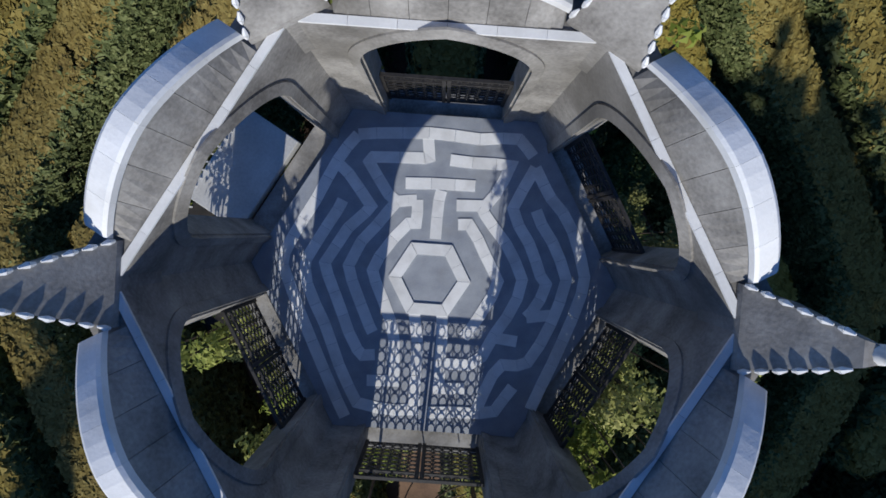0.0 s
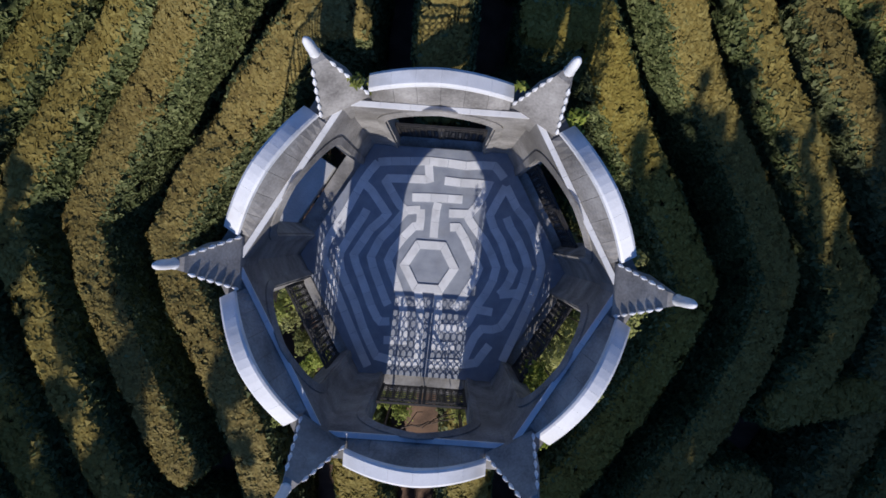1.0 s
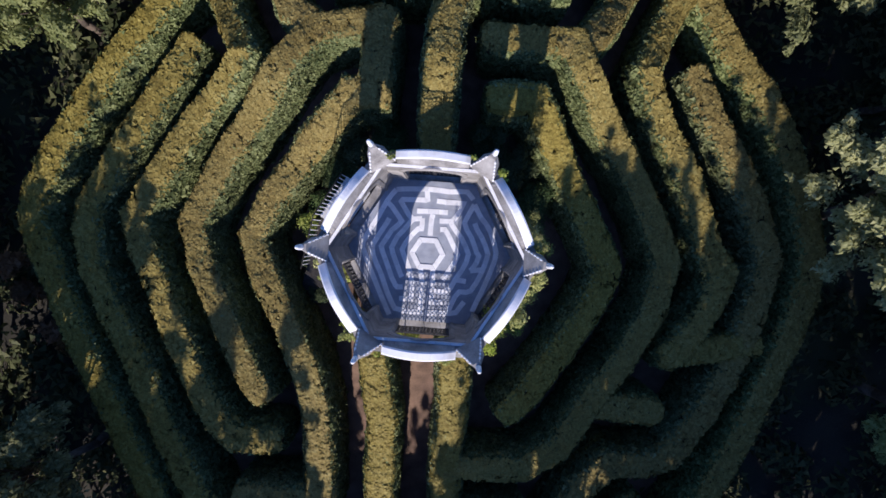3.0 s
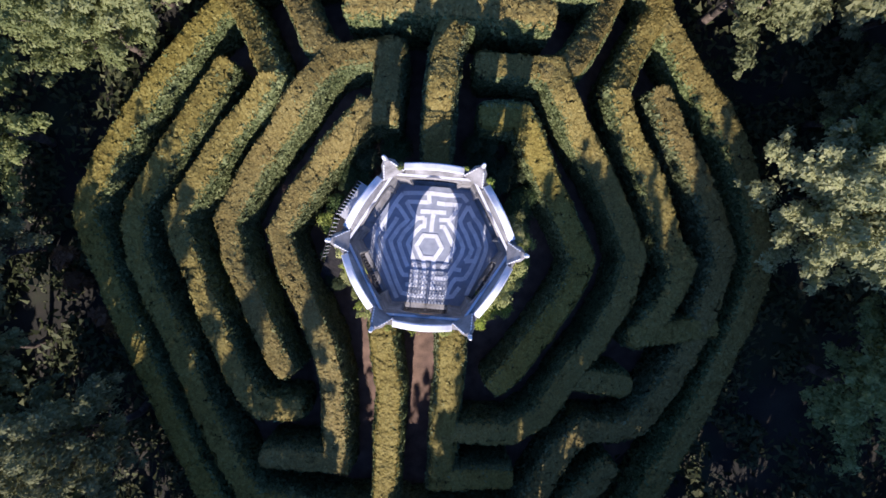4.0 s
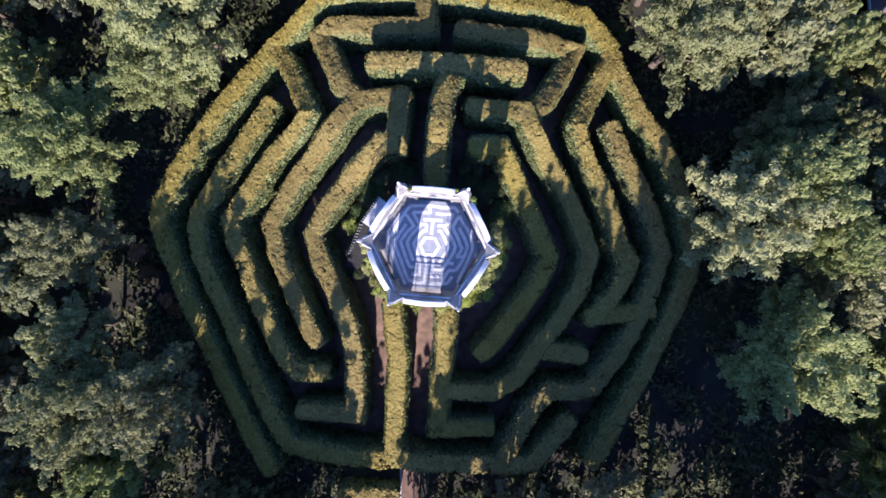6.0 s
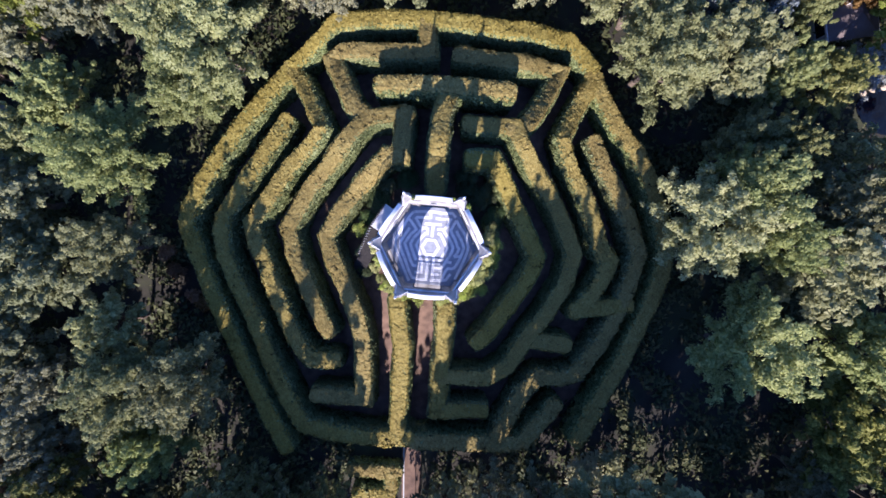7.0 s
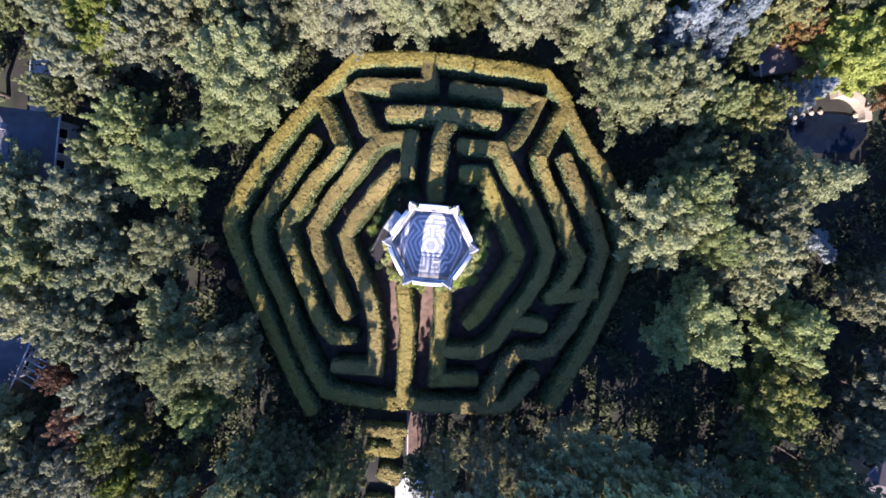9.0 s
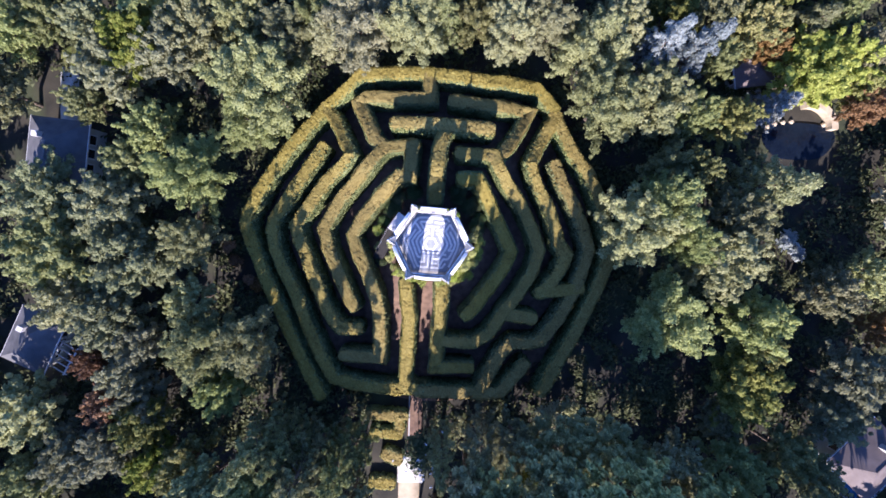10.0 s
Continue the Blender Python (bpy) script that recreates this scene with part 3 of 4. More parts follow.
def ring_mesh(name, r, thick, material, sides=10):
    bm = bmesh.new()
    rows = []
    for i in range(sides):
        a = 2 * math.pi * i / sides
        rows.append([bm.verts.new(((r + dr) * math.cos(a), dy, (r + dr) * math.sin(a))) for dr, dy in ((-thick, -thick), (thick, -thick), (thick, thick), (-thick, thick))])
    for i in range(sides):
        a, b = rows[i], rows[(i + 1) % sides]
        for j in range(4):
            bm.faces.new((a[j], a[(j + 1) % 4], b[(j + 1) % 4], b[j]))
    bmesh.ops.recalc_face_normals(bm, faces=bm.faces)
    me = bpy.data.meshes.new(name)
    bm.to_mesh(me)
    bm.free()
    me.materials.append(material)
    return me


def bar_mesh(name, size, material):
    bm = box(bmesh.new(), [-s / 2 for s in size], [s / 2 for s in size])
    me = bpy.data.meshes.new(name)
    bm.to_mesh(me)
    bm.free()
    me.materials.append(material)
    return me


def build_railing():
    """A panel of scrolled iron between two posts; x along it, origin at the middle of its foot."""
    rail = empty("iron_railing")
    half, high = ARCH_HALF - 0.02, 1.0
    long_bar, upright = bar_mesh("rail", (2 * half, 0.035, 0.035), RAILING), bar_mesh("post", (0.045, 0.045, high), RAILING)
    for z in (0.06, high - 0.16, high):
        shared("rail", long_bar, rail, pose(0, 0, z))
    for x in (-half, -0.03, 0.03, half):
        shared("post", upright, rail, pose(x, 0, high / 2))
    thin = bar_mesh("bar", (0.012, 0.012, high - 0.22), RAILING)
    loop, small = ring_mesh("scroll", 0.05, 0.006, RAILING), ring_mesh("ring", 0.044, 0.006, RAILING, 8)
    n = 6
    for s in (-1, 1):
        for i in range(n):
            x = s * (0.03 + (half - 0.03) * (i + 0.5) / n)
            shared("bar", thin, rail, pose(x - 0.055 * s, 0, 0.06 + (high - 0.22) / 2))
            shared("ring", small, rail, pose(x, 0, high - 0.08))
            for k in range(7):
                shared("scroll", loop, rail, pose(x, 0, 0.125 + 0.11 * k))
    return tagged(rail, "scrolled wrought-iron railing panel closing an arch", "railing", "railings of the pavilion")


first_rail = build_railing()
base_pose = pose(0, 0, FLOOR, 0, 0, TURN)
for k, i in enumerate((4, 3, 5, 1, 0)):
    at = base_pose @ pose(0, 0, 0, 0, 0, 60 * i - 60) @ pose(0, 2.24, 0.002)
    if k:
        copy_thing(first_rail, at)
    else:
        first_rail.matrix_basis = at


# ------------------------------------------------------------------ stair outside the north-west arch
def build_stair():
    stair = empty("outdoor_stair")
    stair.matrix_basis = base_pose @ pose(0, 0, 0, 0, 0, 60)
    part("landing", box(bmesh.new(), (-0.95, 2.42, -0.2), (0.45, 3.24, -0.03), 0.01), CONCRETE, stair, "pale concrete landing slab")
    step = box(bmesh.new(), (-0.24, 2.45, -0.24), (0, 3.22, 0), 0.006)
    me = bpy.data.meshes.new("step")
    step.to_mesh(me)
    step.free()
    me.materials.append(STAIR_DARK)
    # added flight, its lower part unseen, coloured near black to sink into shade
    for k in range(23):
        shared("step", me, stair, pose(-0.95 - 0.17 * k, 0, -0.03 - 0.235 * (k + 1)))
    for x, y in ((-0.5, 3.12), (0.38, 3.12)):
        part("pillar", box(bmesh.new(), (x - 0.07, y - 0.07, -6.0), (x + 0.07, y + 0.07, -0.2)), STAIR_DARK, stair)
    bm = bmesh.new()
    rod(bm, (0.45, 3.2, 0.92), (-0.95, 3.2, 0.92), 0.02)
    rod(bm, (-0.95, 3.2, 0.92), (-2.95, 3.2, -1.95), 0.02)
    part("handrail", bm, IRON, stair, "thin dark iron handrail")
    spindle = bar_mesh("baluster", (0.02, 0.02, 0.94), COPING)
    for k in range(12):
        shared("baluster", spindle, stair, pose(0.43 - 0.12 * k, 3.2, 0.44))
    for k in range(11):
        shared("baluster", spindle, stair, pose(-1.08 - 0.17 * k, 3.2, 0.40 - 0.235 * (k + 1)))
    return tagged(stair, "pale concrete landing and steep stair with white balusters", "stair")


build_stair()


# ------------------------------------------------------------------ plants round the pavilion
def leafy(name, centres, radii, per, size, seed, material, label, category, group, at, stem=True, flat=0.85):
    rng = np.random.default_rng(seed)
    thing = empty(name, at)
    if stem:
        bm = bmesh.new()
        for c in centres:
            rod(bm, (c[0] * 0.3, c[1] * 0.3, -0.15), tuple(c), 0.025, 0.01, 5)
        part("stem", bm, BARK, thing)
    lv, lf = leaf_clumps([np.array(c) for c in centres], radii, per, size, rng, flat)
    ob = new("leaves", mesh_of("leaves", lv, lf, material))
    ob.parent = thing
    tagged(ob, kind="stuff")
    return tagged(thing, label, category, group)


SHRUB_DARK = foliage("dark shrub leaves", [(0.03, 0.05, 0.02), (0.08, 0.11, 0.04), (0.15, 0.17, 0.07)], 0.8)


def shrub(x, y, r, h, seed, bright):
    rng = np.random.default_rng(seed)
    cs, rs = [], []
    for i in range(16):
        a, d = rng.uniform(0, 6.28), r * math.sqrt(rng.uniform(0, 1)) * 0.7
        cs.append((d * math.cos(a), d * math.sin(a), h * rng.uniform(0.35, 0.85)))
        rs.append(r * rng.uniform(0.3, 0.5))
    leafy("shrub", cs, rs, 600, 0.037, seed, VINE_LEAF if bright else SHRUB_DARK,
          "rounded yellow-green shrub at the foot of the pavilion" if bright else "rounded dark green shrub at the foot of the pavilion",
          "shrub", "shrubs round the pavilion", (x, y, float(ground_z(x, y))))


for i, (x, y, r, h) in enumerate([(-4.1, -1.5, 0.5, 1.6), (-3.9, 1.6, 0.6, 1.6), (-3.3, 2.6, 0.8, 1.7), (-1.6, 3.9, 0.8, 1.6), (-2.6, 3.3, 0.7, 1.5), (1.9, 3.7, 0.8, 1.7), (2.9, 2.9, 0.9, 1.8), (3.6, 1.6, 0.9, 1.9)]):
    shrub(x, y, r, h + 0.2, 300 + i, False)
for i, (x, y, r, h) in enumerate([(-4.3, 0.85, 0.52, 2.2), (-4.15, -0.45, 0.55, 2.2), (-3.25, -1.3, 0.36, 3.0), (-2.95, -1.95, 0.36, 3.0), (-2.65, -2.5, 0.4, 3.2), (-2.0, -2.9, 0.42, 2.8), (-0.72, -3.05, 0.42, 4.2), (0.72, -3.05, 0.42, 4.1), (1.5, -2.9, 0.45, 3.4), (2.05, -2.7, 0.45, 3.4), (2.7, -2.4, 0.55, 3.4), (3.05, -1.65, 0.52, 3.3), (3.5, -0.85, 0.58, 3.4), (3.6, 0.0, 0.55, 3.4), (3.45, 0.85, 0.5, 3.1)]):
    shrub(x, y, r, h - 0.1, 330 + i, True)


def vine(angle, out, top, seed, wide=0.3):
    """A climber that hangs on the outer face beside a corner."""
    rng = np.random.default_rng(seed)
    a = radians(angle + TURN)
    cs, rs = [], []
    for k in range(22):
        z = (FLOOR + top + 1.2) * (k + 0.7) / 22
        cs.append((rng.normal(0, wide * 0.4), rng.normal(0, wide * 0.4), z))
        rs.append(wide * rng.uniform(0.5, 0.9) * (1.15 - 0.5 * k / 22))
    leafy("climbing_vine", cs, rs, 520, 0.042, seed, VINE_LEAF, "bright green climbing vine on the pavilion's outer wall", "vine", "vines on the pavilion", (out * math.cos(a), out * math.sin(a), -1.15), True, 1.2)


for i, (angle, out, top, wide) in enumerate([(-43, 2.68, 2.2, 0.36), (-33, 2.74, 2.2, 0.36), (-24, 2.76, 1.9, 0.3), (112, 2.52, 3.35, 0.17), (68.5, 2.5, 3.15, 0.14), (50, 2.62, 3.2, 0.2), (10, 2.95, 2.2, 0.3), (-8, 3.0, 2.3, 0.3), (-52, 2.9, 1.9, 0.3), (-75.5, 2.68, 2.65, 0.27), (-113, 2.85, 1.7, 0.3), (-128, 2.95, 1.9, 0.3), (-160, 2.75, 1.6, 0.3), (187, 2.9, 1.6, 0.3)]):
    vine(angle, out, top, 400 + i, wide)


def build_branches():
    """Bare stems of an old climber slanting across the south arch."""
    rng = np.random.default_rng(77)
    bm = bmesh.new()
    for x0, z0, x1, z1, r in ((-0.7, 5.6, -0.05, 5.2, 0.012), (-0.05, 5.2, 0.6, 4.5, 0.01), (-0.5, 5.45, -0.15, 4.5, 0.009), (-0.3, 5.3, 0.45, 4.9, 0.008), (-0.15, 5.4, 0.3, 4.5, 0.008), (-0.76, 5.6, -0.76, 1.0, 0.02), (0.6, 4.5, 0.72, 1.0, 0.02)):
        p = Vector((x0, -2.62, z0))
        for k in range(5):
            f = (k + 1) / 5
            q = Vector((x0 + (x1 - x0) * f, -2.62, z0 + (z1 - z0) * f)) + Vector(rng.normal(0, 0.025, 3))
            rod(bm, p, q, r, r * 0.95, 5)
            p = q
    thing = empty("climber_stems", (0, 0, 0))
    part("stem", bm, BARK, thing)
    tagged(thing, "bare brown climber stems slanting across an arch", "vine", "vines on the pavilion")


build_branches()

# ------------------------------------------------------------------ south entrance
LOW = "low clipped hedge beside the entrance walk"
for i, (line, high) in enumerate([([(-4.95, -14.76), (-2.32, -14.85)], 1.2), ([(-4.59, -16.35), (-2.77, -16.4)], 1.2), ([(-2.5, -15.24), (-2.59, -15.96)], 1.2), ([(-3.46, -18.43), (-2.87, -18.71)], 0.8), ([(-4.54, -20.96), (-3.52, -21.04)], 0.7)]):
    build_hedge(line, 60 + i, high, 0.95 if i < 3 else 1.25, 200, LOW)


def strip(name, x0, x1, y0, y1, lift, material, label, category):
    """A walk laid on the slope."""
    n = 14
    verts, faces = [], []
    for i in range(n + 1):
        y = y0 + (y1 - y0) * i / n
        for x, d in ((x0, -0.3), (x0, lift), (x1, lift), (x1, -0.3)):
            verts.append((x, y, float(ground_z((x0 + x1) / 2, y)) + d))
    for i in range(n):
        faces += [(4 * i + j, 4 * i + j + 1, 4 * i + j + 5, 4 * i + j + 4) for j in range(3)]
    return tagged(new(name, mesh_of(name, verts, faces, material)), label, category, kind="structure")


strip("pavement", -2.76, -0.63, -21.16, -18.49, 0.13, CREAM, "whitish paved landing at the top of the entrance walk", "pavement")
strip("pavement", -2.66, -0.83, -32.0, -21.17, 0.09, SANDSTONE, "pale sandy entrance walk south of the maze", "pavement")
strip("footpath", -31.0, -30.4, -13.0, -7.2, 0.06, CONCRETE, "narrow pale concrete footpath beside a house", "path")
strip("patio", 25.0, 28.0, 12.6, 13.6, 0.08, SANDSTONE, "sunlit sandy terrace before a garden house", "terrace")
strip("driveway", -32.6, -31.0, 8.6, 14.4, 0.05, CONCRETE, "pale grey drive in the shade beside a house", "drive")
strip("path", -1.93, -0.66, -18.47, -12.8, 0.08, PATH, "narrow red-brown path to the maze's gap", "path")
strip("kerb", -1.83, -1.75, -17.29, -12.9, 0.14, CONCRETE, "pale stone kerb along the red-brown path", "kerb")

# ------------------------------------------------------------------ trees
def make_tree(kind, seed, label, fine=1):
    """A tree of 1 m crown radius 4 and height 10, to be scaled; origin at the foot of its trunk."""
    rng = np.random.default_rng(seed)
    R, H = 4.0, 10.0
    tree = empty("tree")
    bm = bmesh.new()
    conifer = kind in ("cedar", "silver")
    top = H * (0.95 if conifer else 0.75 if kind == "tall" else 0.62)
    bend = [Vector((0.25 * rng.normal(), 0.25 * rng.normal(), 0)) for _ in range(4)]
    p = Vector((0, 0, -0.5))
    spine = [p]
    for i in range(4):
        q = Vector((0, 0, -0.5 + (top + 0.5) * (i + 1) / 4)) + bend[i]
        rod(bm, p, q, 0.34 * (1 - i / 5), 0.34 * (1 - (i + 1) / 5), 8)
        p = q
        spine.append(q)
    centres, radii = [], []
    if conifer:
        for lvl in range(11):
            z = 2.2 + (H - 2.4) * lvl / 10
            reach = R * (1 - (lvl / 10) ** 1.3) * 0.95 + 0.25
            arms = max(3, round(9 - 0.6 * lvl))
            for a in range(arms):
                ang = 2 * math.pi * (a + rng.uniform(-0.25, 0.25)) / arms + lvl * 0.7
                out = reach * rng.uniform(0.75, 1.12)
                end = np.array([out * math.cos(ang), out * math.sin(ang), z - 0.12 * out])
                rod(bm, (0, 0, z), end, 0.07, 0.02, 5)
                for s in (0.45, 0.72, 1.0):
                    centres.append(np.array([0, 0, z]) * (1 - s) + end * s + rng.normal(0, 0.1, 3))
                    radii.append(0.5 * rng.uniform(0.7, 1.15) * (1.25 - 0.45 * s))
        lv, lf = leaf_clumps(centres, radii, (25, 50, 80)[fine], (0.2, 0.14, 0.11)[fine], rng, 0.45, True)
    else:
        heart, count = Vector((*spine[3][:2], H * (0.6 if kind == "tall" else 0.42))), 52
        rise = H * (0.30 if kind == "tall" else 0.44)
        for i in range(count):
            f = (i + 0.5) / count
            ang, up = 2.39996 * i + rng.uniform(-0.35, 0.35), 1.12 * (1 - f) ** 0.8 - 0.05
            lobe = 0.92 + 0.16 * math.sin(3 * ang + seed) + 0.1 * math.sin(5 * ang + 2 * seed)
            out = R * math.sin(math.acos(min(1, max(0, up / 1.12)))) * rng.uniform(0.78, 1.08) * lobe + 0.15
            end = heart + Vector((out * math.cos(ang), out * math.sin(ang), rise * up * rng.uniform(0.86, 1.08)))
            if i % 3 == 0:
                rod(bm, spine[2 + i % 2], heart.lerp(end, 0.85), 0.10, 0.025, 5)
            for s, r in ((0.62, 0.62), (0.76, 0.58), (0.88, 0.48), (0.98, 0.36), (1.08, 0.24)):
                c = heart.lerp(end, s)
                centres.append(np.array(c) + rng.normal(0, 0.14, 3))
                radii.append(r * rng.uniform(0.75, 1.15))
        lv, lf = leaf_clumps(centres, radii, 44, 0.2, rng, 0.6) if fine == 1 else leaf_clumps(centres, radii, 115, 0.126, rng, 0.6) if fine else leaf_clumps(centres, radii, 12, 0.34, rng, 0.6)
    trunk = part("trunk", bm, BARK, tree, "", True)
    crown = new("crown", mesh_of("crown", lv, lf, TREE_LEAF[kind]))
    crown.parent = tree
    return tagged(tree, label, "tree", "trees round the maze")


KINDS = {
    "oak": "broad evergreen oak with grey-green foliage",
    "tall": "tall bare-stemmed tree with a dense high crown",
    "grey": "silvery grey-leaved tree with an open crown",
    "pale": "bleached beige-leaved tree with a dry crown",
    "holm": "dark green evergreen tree with a dense crown",
    "cedar": "feathery blue-green cedar with drooping branches",
    "silver": "silver-blue spruce with spiky branches",
    "lime": "yellow-green leafy tree with a dense crown",
    "yellow": "golden autumn tree with a bright crown",
    "orange": "russet autumn tree with a rusty crown",
}
makers, STANDS = {}, []


def plant(kind, places, fine=True):
    """Trees of one kind: x, y, crown radius, height."""
    for x, y, r, h in places:
        level = 2 if fine and math.hypot(x, y) < 19.5 and kind != "tall" else 1 if fine else 0
        pool, i = makers.setdefault((kind, level), []), len(STANDS)
        at = pose(x, y, float(ground_z(x, y)), 0, 0, (i * 137) % 360)
        if len(pool) < (4 if kind == "oak" else 2 if kind == "tall" else 2 if kind in ("grey", "cedar") else 1):
            tree = make_tree(kind, 100 + i, KINDS[kind], level)
            pool.append(tree)
            tree.matrix_basis = at
        else:
            tree = copy_thing(pool[i % len(pool)], at)
        tree.scale = (1.22 * r / 4.0, 1.22 * r / 4.0, h / 10.0)
        STANDS.append((x, y, r))


plant("oak", [(-12.7, 11.4, 3.2, 10), (-11.1, 15.6, 1.9, 9), (-15.0, 16.9, 1.9, 9), (-30.8, 16.8, 1.6, 8), (-32.3, 15.7, 1.7, 9), (-27.2, 10.1, 1.2, 8), (-21.7, 8.3, 1.8, 8), (-23.7, 5.9, 1.5, 8), (-18.9, -0.5, 1.8, 8), (-16.8, -8.3, 2.4, 10.5), (-13.7, -7.6, 2.0, 11), (-15.8, -11.6, 1.7, 9), (-18.9, -4.8, 1.5, 8), (-31.7, -13.7, 2.4, 9), (-31.1, -19.3, 1.9, 9)])
plant("oak", [(15.1, 1.5, 2.4, 11), (17.6, 3.1, 2.2, 11), (19.0, 0.4, 1.5, 11), (17.8, 6.0, 1.7, 8), (12.0, 14.4, 2.4, 10), (12.5, 10.5, 2.3, 10), (13.5, 17.0, 2.0, 9), (16.3, 10.8, 2.4, 10), (19.3, 10.0, 1.6, 9), (21.6, 17.8, 1.6, 8), (21.6, 14.3, 1.3, 8), (17.6, -5.5, 2.6, 10.5), (25.2, -5.8, 2.3, 9), (23.5, -17.6, 2.3, 9), (28.3, -16.0, 1.7, 8), (34.6, -2.0, 1.6, 8)])
# second to fourth oaks are added to keep low sun off the south-east
plant("oak", [(9.8, -15.2, 2.1, 10), (6.9, -15.4, 1.8, 10), (15.4, -17.6, 2.2, 10), (18.7, -17.3, 2.2, 9.5), (-13.9, 8.9, 2.0, 8.5), (-18.6, 4.6, 2.4, 10), (21.4, -0.6, 2.4, 10.5), (23.1, 2.2, 1.9, 10), (-9.0, 17.0, 1.7, 9), (-34.2, 11.0, 2.0, 8), (-29.0, -1.5, 2.7, 9), (-28.6, -5.5, 2.0, 8)])
plant("grey", [(-26.2, 16.0, 1.9, 9), (-25.1, 12.8, 1.9, 9), (-29.9, 3.0, 2.3, 9), (-25.0, 2.3, 2.3, 9), (-23.3, -2.0, 2.5, 9), (-25.0, -6.2, 2.3, 9), (-23.0, -8.5, 1.6, 8), (-23.8, -11.0, 1.7, 8), (-22.7, -12.8, 1.6, 8), (-27.7, -17.6, 2.1, 9), (-25.3, -16.9, 1.9, 9), (32.9, -10.3, 2.3, 9), (32.2, -13.4, 1.7, 8), (19.1, -18.7, 1.5, 7), (30.6, -18.2, 1.6, 8), (-20.2, 14.1, 2.0, 9)])
plant("pale", [(12.9, -15.6, 2.3, 11), (-5.5, 15.8, 2.3, 10), (-1.8, 15.9, 2.2, 10), (-18.3, 16.0, 2.2, 9), (-7.7, 15.3, 1.4, 9), (7.6, 16.2, 2.0, 10), (5.8, 15.5, 1.8, 10)])
plant("cedar", [(0.7, 16.2, 1.5, 10), (25.4, 4.7, 2.5, 11), (-12.4, -15.2, 1.7, 14), (-9.1, -16.9, 2.2, 14), (-6.3, -16.2, 1.8, 14), (-10.7, -15.5, 1.6, 12), (1.0, -15.5, 1.2, 13), (3.9, -15.3, 1.7, 10.5)])
plant("cedar", [(28.7, 17.4, 1.9, 8), (31.2, 18.3, 1.6, 8)])
plant("lime", [(-22.5, 14.9, 2.3, 9), (3.3, 17.1, 1.9, 9), (-22.1, -14.8, 1.8, 8.5), (-18.9, -17.7, 2.2, 8.5), (-21.7, -18.5, 1.8, 8), (18.5, 18.5, 1.6, 8), (24.4, 17.1, 1.9, 8), (24.7, -11.4, 2.5, 8.5), (6.5, -18.0, 1.4, 9), (25.8, -7.9, 1.2, 8)])
plant("silver", [(16.3, 14.6, 1.6, 12), (18.9, 14.4, 1.7, 12), (26.8, 11.4, 1.4, 7)])
plant("yellow", [(29.0, 13.9, 2.4, 8), (31.3, 14.3, 2.4, 8), (33.5, 13.1, 1.5, 7), (23.2, 10.1, 1.8, 7)])
plant("orange", [(25.9, 15.9, 1.2, 7), (33.7, 11.3, 1.4, 7), (-26.9, -10.1, 1.1, 7), (-25.3, -13.1, 1.5, 8), (35.7, -6.2, 1.2, 7)])
plant("holm", [(31.3, -3.5, 1.8, 8), (23.3, -14.0, 1.3, 6), (20.2, 6.0, 1.5, 8), (33.1, 15.5, 1.6, 8)])
# tall trees added along the south side to shade the maze, the southernmost out of view
plant("tall", [(-16.7, -18.7, 1.8, 11.5), (-14.4, -19.6, 2.2, 13.1), (-12.5, -18.7, 2.1, 13.1), (-10.1, -19.6, 1.9, 12.3), (-8.1, -18.7, 1.6, 9.9), (-5.8, -19.3, 1.2, 11.0), (-0.9, -23.2, 1.5, 13.6), (0.5, -22.3, 1.9, 17.7), (2.9, -17.6, 2, 17.3), (4.8, -16.7, 2, 17.7), (6.2, -17.6, 1.6, 16.9), (8.9, -16.7, 2, 13.9), (10.6, -17.6, 2.2, 18.2), (12.8, -16.7, 2.4, 18.0), (15.9, -18.6, 2.2, 15.0), (19.2, -19.0, 2.3, 14.5), (22.5, -23.6, 2.6, 14.5), (27.0, -23.4, 2.6, 14.5), (31.5, -23.6, 2.6, 14.5)])

# the wood goes on round the gardens
rng = np.random.default_rng(7)
CLEAR = [(31.6, 10.2, 4.6), (-33.5, -8.8, 4.8), (-1.9, -20.5, 4.2), (38.1, -17.2, 4.5), (-34.4, 8.4, 4.4), (-32.7, 11.7, 3.0)]
BARE = [(19.5, -13.5, 4.2), (31.6, -12.6, 3), (33.5, 4.2, 4.5), (32.1, 0.0, 4), (27.9, -12.1, 2.5), (-2.8, -27.0, 5), (-4.2, -33.5, 6), (16.3, -11.2, 4), (28.8, -8.8, 2.5), (-20.0, 10.7, 2.5)]
for gx in np.arange(-56, 57, 5.6):
    for gy in np.arange(-34, 35, 5.6):
        x, y = gx + rng.uniform(-1.6, 1.6), gy + rng.uniform(-1.6, 1.6)
        r, h, kind = rng.uniform(2.6, 3.8), rng.uniform(8, 11), ("oak", "oak", "grey", "oak", "lime", "grey", "pale", "oak")[rng.integers(8)]
        if math.hypot(x, y * 1.12) < 21.5 or any(math.hypot(x - a, y - b) < c for a, b, c in CLEAR + BARE):
            continue
        near = 0.95 if abs(x) < 40 and abs(y) < 23 else 0.66
        if any(math.hypot(x - a, y - b) < near * (r + c) for a, b, c in STANDS):
            continue
        # south-east filler takes the darkest leaves, which stand in for shade there
        kind = "holm" if x > 18 and y < -4 else kind
        plant(kind, [(round(x, 1), round(y, 1), round(r, 1), round(h, 1))], False)


